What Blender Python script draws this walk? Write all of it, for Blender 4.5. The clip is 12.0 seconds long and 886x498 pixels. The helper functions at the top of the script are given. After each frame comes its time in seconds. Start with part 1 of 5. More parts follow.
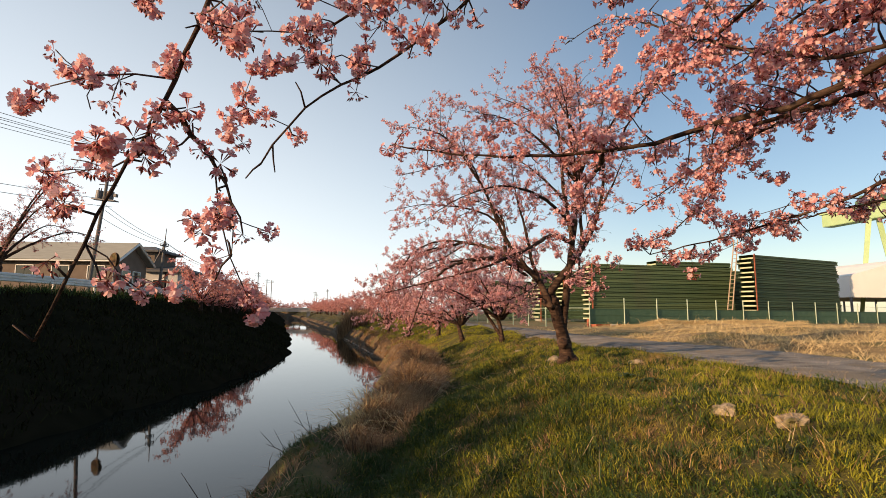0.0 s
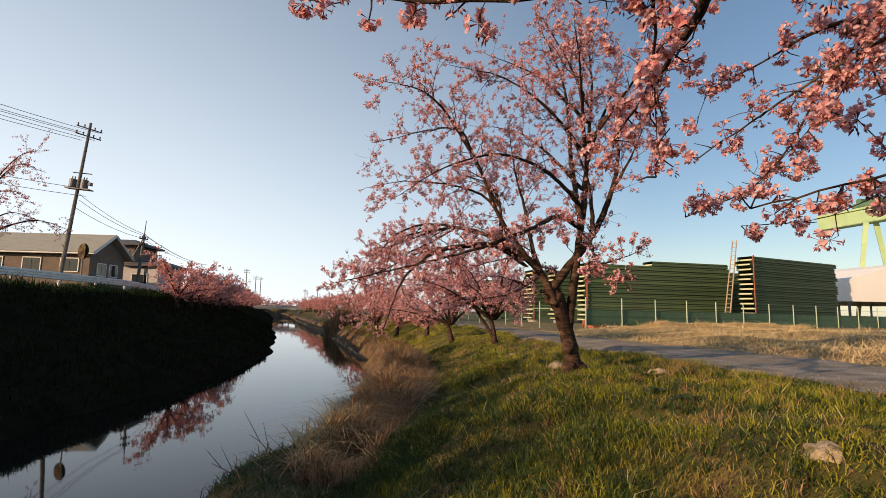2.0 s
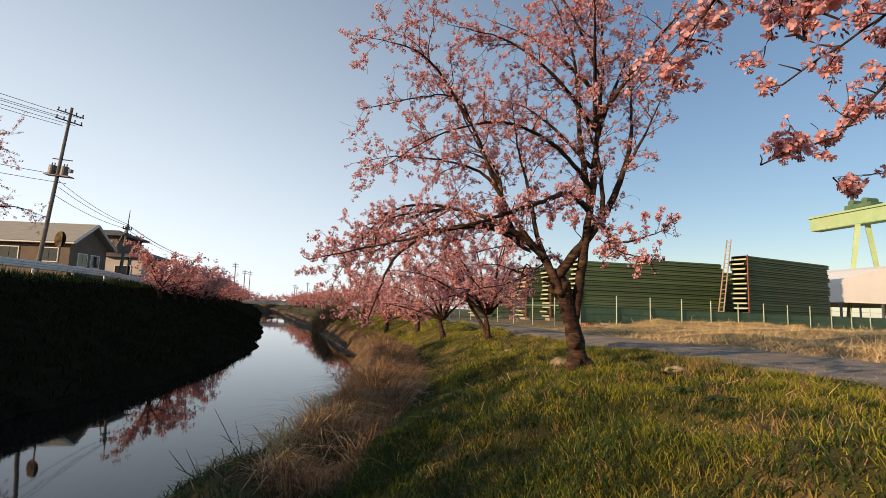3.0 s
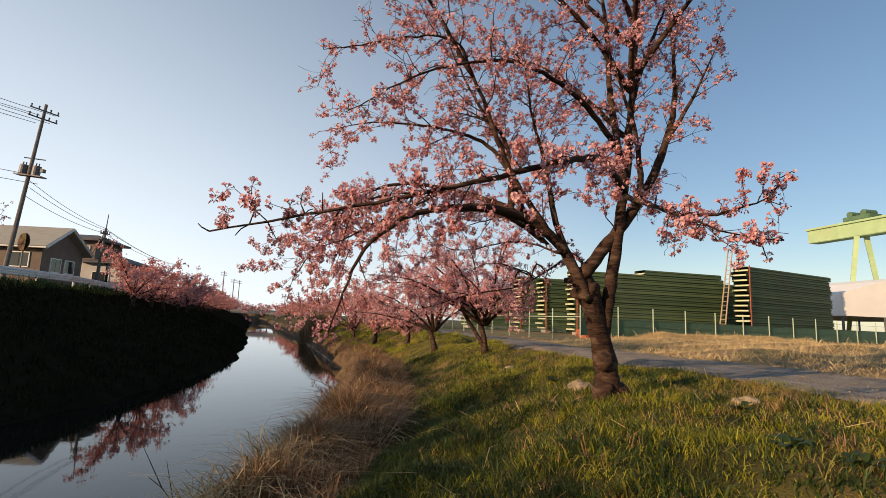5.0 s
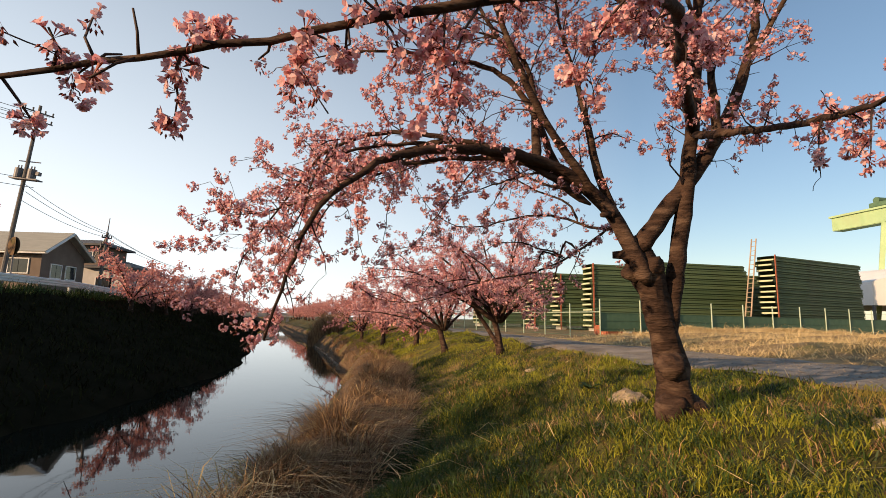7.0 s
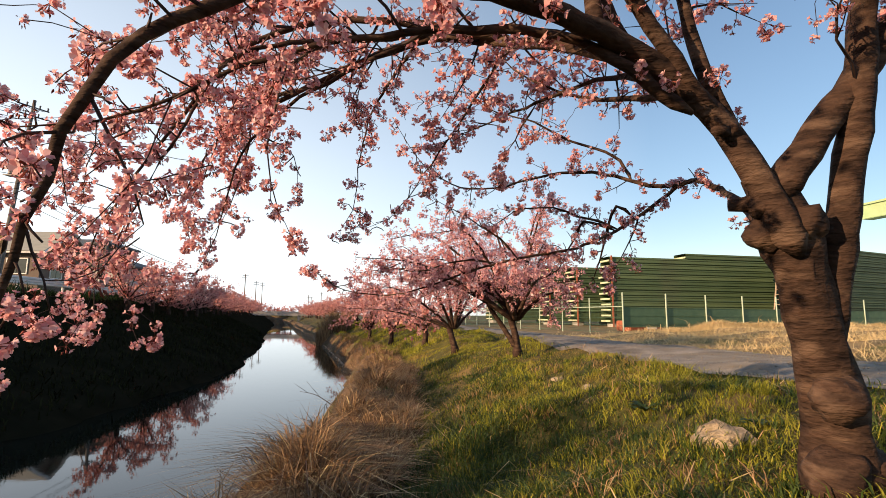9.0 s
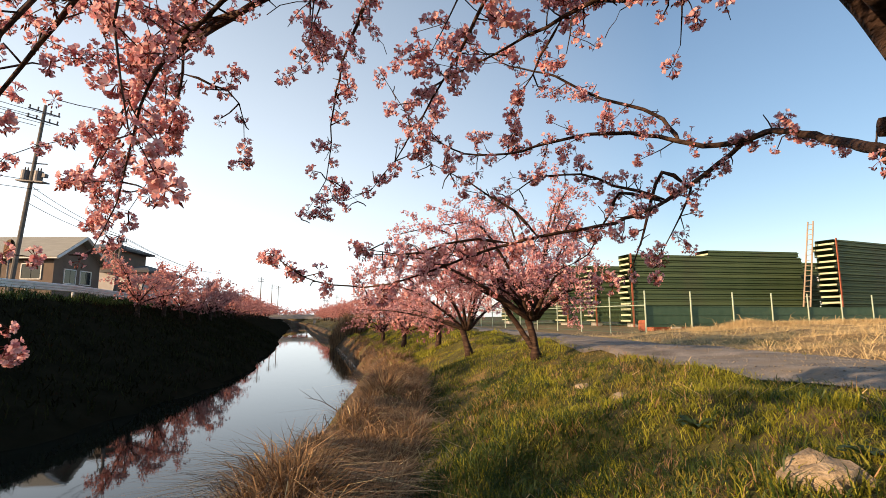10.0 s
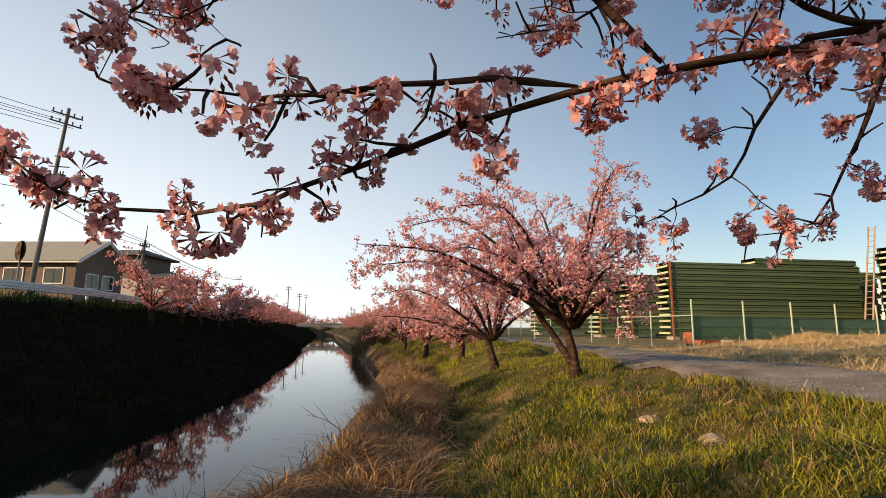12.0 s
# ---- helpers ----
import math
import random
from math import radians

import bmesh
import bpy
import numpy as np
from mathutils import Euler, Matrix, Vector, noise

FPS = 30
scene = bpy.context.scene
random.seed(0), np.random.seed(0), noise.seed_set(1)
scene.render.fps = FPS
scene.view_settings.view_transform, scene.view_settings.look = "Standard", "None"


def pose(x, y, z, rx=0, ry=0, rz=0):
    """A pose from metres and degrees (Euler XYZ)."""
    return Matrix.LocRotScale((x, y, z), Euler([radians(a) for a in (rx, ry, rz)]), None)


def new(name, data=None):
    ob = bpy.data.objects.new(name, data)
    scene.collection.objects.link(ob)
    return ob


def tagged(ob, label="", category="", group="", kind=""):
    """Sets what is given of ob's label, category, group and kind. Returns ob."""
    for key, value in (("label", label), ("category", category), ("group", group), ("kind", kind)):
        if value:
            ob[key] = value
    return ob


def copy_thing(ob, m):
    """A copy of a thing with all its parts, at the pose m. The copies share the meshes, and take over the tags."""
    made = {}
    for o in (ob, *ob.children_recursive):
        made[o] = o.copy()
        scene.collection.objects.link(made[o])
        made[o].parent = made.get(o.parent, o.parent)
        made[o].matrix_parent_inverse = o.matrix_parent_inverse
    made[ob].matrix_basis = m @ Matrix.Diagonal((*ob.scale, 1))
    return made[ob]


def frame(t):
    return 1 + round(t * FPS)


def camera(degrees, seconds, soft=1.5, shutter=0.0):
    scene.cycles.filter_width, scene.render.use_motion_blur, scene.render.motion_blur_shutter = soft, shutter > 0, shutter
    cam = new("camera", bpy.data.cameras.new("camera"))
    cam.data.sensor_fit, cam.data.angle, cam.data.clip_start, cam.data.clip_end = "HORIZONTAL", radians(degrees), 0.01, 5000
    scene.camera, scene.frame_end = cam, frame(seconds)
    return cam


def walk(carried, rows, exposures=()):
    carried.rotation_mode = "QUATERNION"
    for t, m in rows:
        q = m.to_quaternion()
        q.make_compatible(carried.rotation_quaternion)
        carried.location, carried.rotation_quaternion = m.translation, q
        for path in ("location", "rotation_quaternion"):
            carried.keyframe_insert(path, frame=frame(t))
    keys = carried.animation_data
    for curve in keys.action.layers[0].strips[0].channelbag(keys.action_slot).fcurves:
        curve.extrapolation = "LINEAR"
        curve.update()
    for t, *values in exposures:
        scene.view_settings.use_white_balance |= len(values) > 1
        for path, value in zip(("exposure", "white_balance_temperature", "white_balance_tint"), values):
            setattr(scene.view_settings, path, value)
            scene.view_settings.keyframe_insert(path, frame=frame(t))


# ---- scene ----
cam = camera(82.7, 12.0, soft=0.75)
METRES, EYE, TILT, LEAN, TURN = 10.5, 1.4, 7.0, -0.5, 0.0
ROWS = [
    (0.0, 0.0, 0.0, 0.0, 0.0, 0.0, -0.0),
    (0.5, 0.0003, 0.0344, -0.0067, -0.06, 0.18, 0.22),
    (1.0, 0.0055, 0.0787, -0.014, -0.19, -0.02, -0.12),
    (1.5, 0.0105, 0.1176, -0.0196, -0.03, -0.24, -0.24),
    (2.0, 0.0141, 0.1556, -0.0246, -0.84, -0.02, -0.8),
    (2.5, 0.0168, 0.1958, -0.0338, -1.47, -0.29, -1.18),
    (3.0, 0.0124, 0.236, -0.0465, -1.81, -0.29, -1.61),
    (5.0, 0.0204, 0.4025, -0.0697, -2.61, 0.97, -2.09),
    (5.5, 0.0209, 0.4422, -0.0781, -2.3, 1.07, -1.45),
    (6.0, 0.0218, 0.4778, -0.0822, -2.4, 1.29, -0.89),
    (6.5, 0.0304, 0.5174, -0.0869, -2.0, 1.36, -0.63),
    (7.0, 0.0358, 0.5556, -0.093, -1.39, 0.87, -0.71),
    (9.0, 0.0507, 0.7252, -0.1117, -0.02, 0.49, 0.1),
    (9.5, 0.0556, 0.7662, -0.1173, 0.24, 0.64, 0.77),
    (10.0, 0.0603, 0.8083, -0.1246, 1.69, 0.69, 0.88),
    (10.5, 0.0606, 0.8497, -0.1303, 2.09, 1.02, 0.77),
    (11.0, 0.0657, 0.8964, -0.1384, 2.7, 1.11, 1.37),
    (11.5, 0.0701, 0.9377, -0.1452, 4.17, 1.18, 1.77),
    (12.0, 0.0694, 0.9826, -0.1532, 4.85, 1.9, 0.59),
]
walk(cam, [(t, pose(0, 0, EYE, TILT, LEAN, TURN) @ pose(METRES * x, METRES * y, METRES * z, 90 + pitch, roll, yaw)) for t, x, y, z, yaw, pitch, roll in ROWS],
     [(t, e, k, 19) for t, e, k in ((0.0, 0.47, 7950), (2.0, 0.27, 7500), (5.0, 0.25, 7450), (7.0, 0.45, 7800), (9.0, 0.70, 7550), (10.0, 0.69, 7650), (11.0, 0.45, 7700), (12.0, 0.37, 7800))])

# ---- light ----
SUN_AZ = math.atan2(-0.85, -0.52)   # clockwise from +y: low, behind the walker's left shoulder
SUN_EL = radians(14.5)
world = bpy.data.worlds.new("world")
scene.world = world
world.use_nodes = True
wn = world.node_tree
sky = wn.nodes.new("ShaderNodeTexSky")
sky.sky_type, sky.sun_disc, sky.sun_elevation, sky.sun_rotation = "NISHITA", False, SUN_EL, SUN_AZ
sky.air_density, sky.dust_density, sky.ozone_density = 1.0, 0.5, 2.0
# bright spring haze: whitens the sky towards the horizon, strongest left ahead, not sunward
tc = wn.nodes.new("ShaderNodeTexCoord")
sep = wn.nodes.new("ShaderNodeSeparateXYZ")
wn.links.new(tc.outputs["Generated"], sep.inputs[0])
def wmath(op, a, b):
    m = wn.nodes.new("ShaderNodeMath")
    m.operation = op
    for k, v in enumerate((a, b)):
        if isinstance(v, (int, float)):
            m.inputs[k].default_value = v
        else:
            wn.links.new(v, m.inputs[k])
    return m.outputs[0]
low = wmath("POWER", 2.718, wmath("MULTIPLY", wmath("MAXIMUM", sep.outputs[2], 0.0), -1.75))
side = wmath("ADD", wmath("MULTIPLY", sep.outputs[0], -0.88), wmath("MULTIPLY", sep.outputs[1], 0.47))
toward = wmath("ADD", wmath("MULTIPLY", side, 0.95), 0.22)
glow = wmath("MULTIPLY", low, wmath("MAXIMUM", toward, 0.30))
haze = wn.nodes.new("ShaderNodeMix")
haze.data_type = "RGBA"
wn.links.new(glow, haze.inputs[0])
deep = wn.nodes.new("ShaderNodeHueSaturation")
deep.inputs["Saturation"].default_value, deep.inputs["Value"].default_value = 1.38, 1.30
wn.links.new(sky.outputs[0], deep.inputs["Color"])
wn.links.new(deep.outputs[0], haze.inputs[6])
haze.inputs[7].default_value = (9.4, 11.8, 13.8, 1)
wn.links.new(haze.outputs[2], wn.nodes["Background"].inputs[0])
wn.nodes["Background"].inputs[1].default_value = 0.08
sun = new("sun", bpy.data.lights.new("sun", "SUN"))
sun.data.energy, sun.data.angle, sun.data.color = 5.0, radians(0.6), (1.0, 0.75, 0.48)
way = Vector((math.sin(SUN_AZ) * math.cos(SUN_EL), math.cos(SUN_AZ) * math.cos(SUN_EL), math.sin(SUN_EL)))
sun.matrix_world = Matrix.Translation((0, 0, 40)) @ way.to_track_quat("Z", "Y").to_matrix().to_4x4()

# ---- materials ----
def mat(name, a, b, scale=8.0, rough=0.8, metal=0.0, bump=0.2, detail=6, c=None, fine=60.0, island=0.0, objrand=0.0, stretch=None, spec=0.3, trans=0.0):
    """Two colours mixed by a coarse and a fine noise, with bump; c: a third colour in sparse patches."""
    m = bpy.data.materials.new(name)
    m.use_nodes = True
    nt = m.node_tree
    bs = nt.nodes["Principled BSDF"]
    bs.inputs["Roughness"].default_value, bs.inputs["Metallic"].default_value = rough, metal
    bs.inputs["Specular IOR Level"].default_value = spec
    tc = nt.nodes.new("ShaderNodeTexCoord")
    src = tc.outputs["Object"]
    if stretch:
        mp = nt.nodes.new("ShaderNodeMapping")
        mp.inputs["Scale"].default_value = stretch
        nt.links.new(src, mp.inputs[0])
        src = mp.outputs[0]
    def noise_tex(s, d=detail):
        n = nt.nodes.new("ShaderNodeTexNoise")
        n.inputs["Scale"].default_value, n.inputs["Detail"].default_value = s, d
        nt.links.new(src, n.inputs["Vector"])
        return n.outputs["Fac"]
    def ramp(f, lo, hi):
        r = nt.nodes.new("ShaderNodeMapRange")
        r.inputs["From Min"].default_value, r.inputs["From Max"].default_value = lo, hi
        nt.links.new(f, r.inputs["Value"])
        return r.outputs[0]
    def mix(f, p, q):
        x = nt.nodes.new("ShaderNodeMix")
        x.data_type = "RGBA"
        nt.links.new(f, x.inputs[0])
        for k, v in ((6, p), (7, q)):
            if isinstance(v, tuple):
                x.inputs[k].default_value = (*v, 1)
            else:
                nt.links.new(v, x.inputs[k])
        return x.outputs[2]
    def add(p, q, w):
        x = nt.nodes.new("ShaderNodeMath")
        x.operation, x.inputs[2].default_value = "MULTIPLY_ADD", 0
        nt.links.new(q, x.inputs[0])
        x.inputs[1].default_value = w
        nt.links.new(p, x.inputs[2])
        return x.outputs[0]
    f1, f2 = noise_tex(scale), noise_tex(fine, 3)
    fac = ramp(add(f1, f2, 0.5), 0.5, 1.0)
    if island or objrand:
        if island:
            o = nt.nodes.new("ShaderNodeNewGeometry").outputs["Random Per Island"]
        else:
            o = nt.nodes.new("ShaderNodeObjectInfo").outputs["Random"]
        w = island or objrand
        s = nt.nodes.new("ShaderNodeMix")
        s.inputs[0].default_value = w
        nt.links.new(fac, s.inputs[2])
        nt.links.new(o, s.inputs[3])
        fac = s.outputs[0]
    col = mix(fac, a, b)
    if c:
        col = mix(ramp(noise_tex(scale * 0.45 + 0.03), 0.53, 0.66), col, c)
    nt.links.new(col, bs.inputs["Base Color"])
    if bump:
        bn = nt.nodes.new("ShaderNodeBump")
        bn.inputs["Strength"].default_value, bn.inputs["Distance"].default_value = bump, 0.02
        nt.links.new(add(f1, f2, 0.6), bn.inputs["Height"])
        nt.links.new(bn.outputs[0], bs.inputs["Normal"])
    if trans:
        t = nt.nodes.new("ShaderNodeBsdfTranslucent")
        nt.links.new(col, t.inputs[0])
        mx = nt.nodes.new("ShaderNodeMixShader")
        mx.inputs[0].default_value = trans
        nt.links.new(bs.outputs[0], mx.inputs[1])
        nt.links.new(t.outputs[0], mx.inputs[2])
        nt.links.new(mx.outputs[0], nt.nodes["Material Output"].inputs[0])
    return m

M = dict(
    soil=mat("soil", (0.07, 0.042, 0.024), (0.15, 0.095, 0.052), 3, 0.95, bump=0.9, c=(0.09, 0.08, 0.03)),
    turf=mat("turf", (0.028, 0.031, 0.009), (0.10, 0.088, 0.02), 2.2, 0.95, bump=0.8, c=(0.16, 0.11, 0.045)),
    # near-black turf: the opposite bank's shade is put into its base colour
    shaded_bank=mat("bank_turf_shaded", (0.010, 0.010, 0.006), (0.024, 0.020, 0.012), 1.2, 1.0, bump=0.8, c=(0.02, 0.016, 0.010), spec=0.0),
    # near-black leaf: the same bank's shade, put into the weed colour
    shaded_leaf=mat("bank_weed_shaded", (0.008, 0.010, 0.005), (0.035, 0.034, 0.014), 0.8, 0.9, bump=0, island=0.6, spec=0.0),
    thatch=mat("trodden_straw", (0.15, 0.10, 0.045), (0.34, 0.235, 0.11), 1.4, 0.95, bump=0.8, c=(0.13, 0.12, 0.04)),
    gravel=mat("gravel", (0.11, 0.098, 0.084), (0.34, 0.30, 0.255), 2.0, 0.95, bump=0.9, fine=45, c=(0.22, 0.18, 0.13)),
    blade=mat("grass_blade", (0.07, 0.09, 0.011), (0.48, 0.45, 0.05), 1.6, 0.6, bump=0, island=0.45, trans=0.35, c=(0.30, 0.22, 0.06)),
    lush=mat("lush_leaf", (0.02, 0.045, 0.009), (0.065, 0.105, 0.02), 3, 0.55, bump=0, island=0.5, trans=0.3),
    dry=mat("dry_grass", (0.085, 0.038, 0.02), (0.56, 0.35, 0.18), 2, 0.75, bump=0, island=0.85, trans=0.25),
    straw=mat("straw", (0.52, 0.36, 0.16), (0.92, 0.72, 0.40), 1.5, 0.7, bump=0, island=0.5, trans=0.25),
    bark=mat("bark", (0.014, 0.008, 0.0065), (0.066, 0.038, 0.027), 7, 0.85, bump=1.0, fine=22, stretch=(1, 1, 3.4), c=(0.105, 0.066, 0.047), spec=0.15),
    twig=mat("twig", (0.022, 0.013, 0.012), (0.06, 0.034, 0.028), 9, 0.7, bump=0.2),
    petal=mat("petal", (0.46, 0.14, 0.135), (0.74, 0.42, 0.38), 1.1, 0.6, bump=0, island=0.7, trans=0.4),
    petal_near=mat("petal_near", (0.63, 0.21, 0.24), (0.94, 0.69, 0.68), 1.4, 0.6, bump=0, island=0.8, trans=0.5),
    calyx=mat("calyx", (0.16, 0.03, 0.028), (0.32, 0.085, 0.06), 20, 0.6, bump=0, island=0.6, trans=0.2),
    green_steel=mat("green_paint", (0.048, 0.084, 0.042), (0.10, 0.145, 0.072), 0.7, 0.55, bump=0.1, objrand=0.6, c=(0.075, 0.10, 0.055)),
    edge_steel=mat("pale_paint", (0.34, 0.38, 0.24), (0.52, 0.55, 0.38), 2, 0.6, bump=0.1, c=(0.30, 0.2, 0.12)),
    rust=mat("red_primer", (0.24, 0.06, 0.035), (0.42, 0.13, 0.07), 4, 0.7, bump=0.1),
    fence=mat("fence_paint", (0.28, 0.37, 0.29), (0.38, 0.46, 0.36), 3, 0.5, bump=0.1),
    mesh_green=mat("mesh_paint", (0.055, 0.12, 0.068), (0.09, 0.165, 0.095), 3, 0.5, bump=0),
    crane=mat("crane_paint", (0.25, 0.38, 0.20), (0.34, 0.47, 0.26), 1, 0.5, bump=0.1, c=(0.3, 0.4, 0.22)),
    canvas=mat("canvas", (0.76, 0.76, 0.74), (0.86, 0.85, 0.83), 0.6, 0.6, bump=0.1),
    white=mat("white_rail", (0.62, 0.62, 0.60), (0.80, 0.80, 0.78), 2, 0.5, bump=0.1),
    # wall colour lowered: the trees' shade on the house is put into it
    stucco=mat("stucco", (0.13, 0.10, 0.082), (0.18, 0.14, 0.115), 1.5, 0.9, bump=0.2),
    pale_wall=mat("pale_siding", (0.40, 0.39, 0.38), (0.5, 0.49, 0.48), 1.5, 0.8, bump=0.1),
    roof=mat("roof_tile", (0.26, 0.26, 0.23), (0.34, 0.34, 0.30), 1.2, 0.7, bump=0.3, stretch=(1, 6, 1)),
    dark_roof=mat("dark_roof", (0.06, 0.06, 0.065), (0.12, 0.12, 0.12), 1.2, 0.7, bump=0.3),
    glass=mat("window_glass", (0.02, 0.025, 0.03), (0.04, 0.045, 0.05), 2, 0.08, bump=0, spec=0.6),
    concrete=mat("concrete", (0.28, 0.27, 0.25), (0.42, 0.40, 0.37), 2, 0.9, bump=0.3),
    pole=mat("pole_concrete", (0.10, 0.095, 0.09), (0.18, 0.17, 0.16), 3, 0.85, bump=0.1),
    black=mat("cable", (0.02, 0.02, 0.02), (0.04, 0.04, 0.04), 5, 0.6, bump=0),
    metal=mat("zinc", (0.10, 0.10, 0.11), (0.18, 0.18, 0.19), 3, 0.6, 0.4, bump=0.05),
    rock=mat("rock", (0.19, 0.145, 0.095), (0.47, 0.375, 0.26), 9, 0.95, bump=1.0, c=(0.1, 0.09, 0.035)),
    wood=mat("ladder_wood", (0.24, 0.18, 0.13), (0.40, 0.31, 0.23), 4, 0.8, bump=0.1, stretch=(1, 1, 0.2)),
    asphalt=mat("asphalt", (0.045, 0.045, 0.046), (0.08, 0.08, 0.08), 3, 0.9, bump=0.3),
)

def water_mat():
    m = bpy.data.materials.new("water")
    m.use_nodes = True
    nt = m.node_tree
    bs = nt.nodes["Principled BSDF"]
    bs.inputs["Base Color"].default_value = (0.008, 0.010, 0.008, 1)
    bs.inputs["Roughness"].default_value = 0.03
    bs.inputs["IOR"].default_value = 1.33
    bs.inputs["Specular IOR Level"].default_value = 0.5
    tc = nt.nodes.new("ShaderNodeTexCoord")
    n = nt.nodes.new("ShaderNodeTexNoise")
    n.inputs["Scale"].default_value, n.inputs["Detail"].default_value = 1.4, 3
    bn = nt.nodes.new("ShaderNodeBump")
    bn.inputs["Strength"].default_value, bn.inputs["Distance"].default_value = 0.06, 0.02
    nt.links.new(tc.outputs["Object"], n.inputs["Vector"])
    nt.links.new(n.outputs["Fac"], bn.inputs["Height"])
    nt.links.new(bn.outputs[0], bs.inputs["Normal"])
    return m
M["water"] = water_mat()

# ---- mesh helpers ----
def mesh_ob(name, verts, faces, materials, parent=None, mids=None, smooth=False, label=""):
    me = bpy.data.meshes.new(name)
    me.from_pydata(verts, [], faces)
    for m in materials if isinstance(materials, (list, tuple)) else [materials]:
        me.materials.append(m)
    if mids is not None:
        me.polygons.foreach_set("material_index", np.asarray(mids, dtype=np.int32))
    if smooth:
        me.polygons.foreach_set("use_smooth", np.ones(len(me.polygons), dtype=bool))
    me.update()
    ob = new(name, me)
    ob.parent = parent
    if label:
        ob["label"] = label
    return ob

def part(name, bm, material, parent, label=""):
    me = bpy.data.meshes.new(name)
    bm.to_mesh(me)
    bm.free()
    me.materials.append(material)
    ob = new(name, me)
    ob.parent = parent
    if label:
        ob["label"] = label
    return ob

def thing(name, x, y, z, rz, label, category, group="", kind=""):
    ob = new(name)
    ob.matrix_world = pose(x, y, z, 0, 0, rz)
    return tagged(ob, label, category, group, kind)

def box(bm, x0, y0, z0, x1, y1, z1, bevel=0.0):
    r = bmesh.ops.create_cube(bm, size=1, matrix=Matrix.Translation(((x0 + x1) / 2, (y0 + y1) / 2, (z0 + z1) / 2)) @ Matrix.Diagonal((x1 - x0, y1 - y0, z1 - z0, 1)))
    if bevel:
        es = list({e for v in r["verts"] for e in v.link_edges})
        bmesh.ops.bevel(bm, geom=es, offset=bevel, segments=2, affect="EDGES")
    return bm

def boxm(*a):
    return box(bmesh.new(), *a)

def rod(bm, p, q, r0, r1=None, sides=8):
    p, q = Vector(p), Vector(q)
    d = q - p
    m = Matrix.Translation((p + q) / 2) @ d.to_track_quat("Z", "Y").to_matrix().to_4x4()
    bmesh.ops.create_cone(bm, cap_ends=True, segments=sides, radius1=r0, radius2=r0 if r1 is None else r1, depth=d.length, matrix=m)
    return bm

def tube(pts, rad, sides, gnarl=0.0):
    """Vertices and faces of a bent, tapered tube with closed ends."""
    pts = np.asarray(pts, float)
    n = len(pts)
    tan = np.gradient(pts, axis=0)
    tan /= np.linalg.norm(tan, axis=1)[:, None] + 1e-9
    ref = np.array([0.31, 0.17, 0.93]) if abs(tan[0][2]) < 0.8 else np.array([0.93, 0.17, 0.31])
    u = np.cross(tan, ref)
    u /= np.linalg.norm(u, axis=1)[:, None] + 1e-9
    v = np.cross(tan, u)
    a = np.arange(sides) * 2 * math.pi / sides
    ring = u[:, None, :] * np.cos(a)[None, :, None] + v[:, None, :] * np.sin(a)[None, :, None]
    swell = np.ones((n, sides))
    if gnarl:
        s = np.arange(n)[:, None]
        swell += gnarl * (np.sin(2 * a[None, :] + 0.5 * s) + 0.7 * np.sin(3 * a[None, :] - 0.83 * s + 1) + 0.6 * np.sin(5 * a[None, :] + 1.7 * s) + 0.5 * np.sin(1.3 * s))
    vs = (pts[:, None, :] + ring * (np.asarray(rad)[:, None] * swell)[:, :, None]).reshape(-1, 3)
    fs = []
    for i in range(n - 1):
        for j in range(sides):
            k = (j + 1) % sides
            fs.append((i * sides + j, i * sides + k, (i + 1) * sides + k, (i + 1) * sides + j))
    fs.append(tuple(range(sides))[::-1])
    fs.append(tuple((n - 1) * sides + j for j in range(sides)))
    return vs, fs

def smooth_line(ctrl, step):
    """A smooth line through a few control points, at about that spacing."""
    p = np.asarray(ctrl, float)
    p = np.vstack([2 * p[0] - p[1], p, 2 * p[-1] - p[-2]])
    out = []
    for i in range(1, len(p) - 2):
        m = max(2, int(np.linalg.norm(p[i + 1] - p[i]) / step))
        for t in np.arange(m) / m:
            out.append(0.5 * (2 * p[i] + (p[i + 1] - p[i - 1]) * t + (2 * p[i - 1] - 5 * p[i] + 4 * p[i + 1] - p[i + 2]) * t * t + (3 * p[i] - p[i - 1] - 3 * p[i + 1] + p[i + 2]) * t ** 3))
    out.append(p[-2])
    return np.array(out)

# ---- lie of the land ----
WATER = -1.87
def XR(y):
    return np.interp(y, [-400, 5, 10, 13, 17, 25, 32, 40, 48, 55, 75, 101, 151, 168, 185, 2600], [-3.5, -3.3, -3.0, -2.55, -2.4, -2.95, -3.8, -6.0, -8.4, -10.4, -17.2, -26.5, -42.7, -50, -62, -900])
def XL(y):
    return np.interp(y, [-400, 14, 19, 26, 36, 45, 53, 64, 100, 151, 168, 185, 2600], [-10.0, -10.0, -9.6, -9.5, -10.6, -13.6, -15.6, -19.2, -31.0, -46.9, -52, -54, -880])
def rough(x, y):
    return 0.06 * np.sin(2.1 * x + 1.3 * y) * np.sin(1.9 * y - 0.7 * x) + 0.05 * np.sin(1.7 * x + 0.6 * y) * np.sin(1.1 * y + 1.0) + 0.03 * np.sin(3.9 * x + 1.3) * np.sin(3.1 * y) + 0.02 * np.sin(7.3 * x + 2.0 * y)
def wobble(y):
    return 0.22 * np.sin(0.9 * y) + 0.14 * np.sin(2.3 * y + 1) + 0.06 * np.sin(5.1 * y)
def path_x(y):
    return np.interp(y, [-30, 5, 9, 12, 16, 19, 24, 30, 44, 300], [7.0, 6.9, 6.6, 6.2, 5.3, 5.0, 4.7, 4.1, 2.2, -80.0])
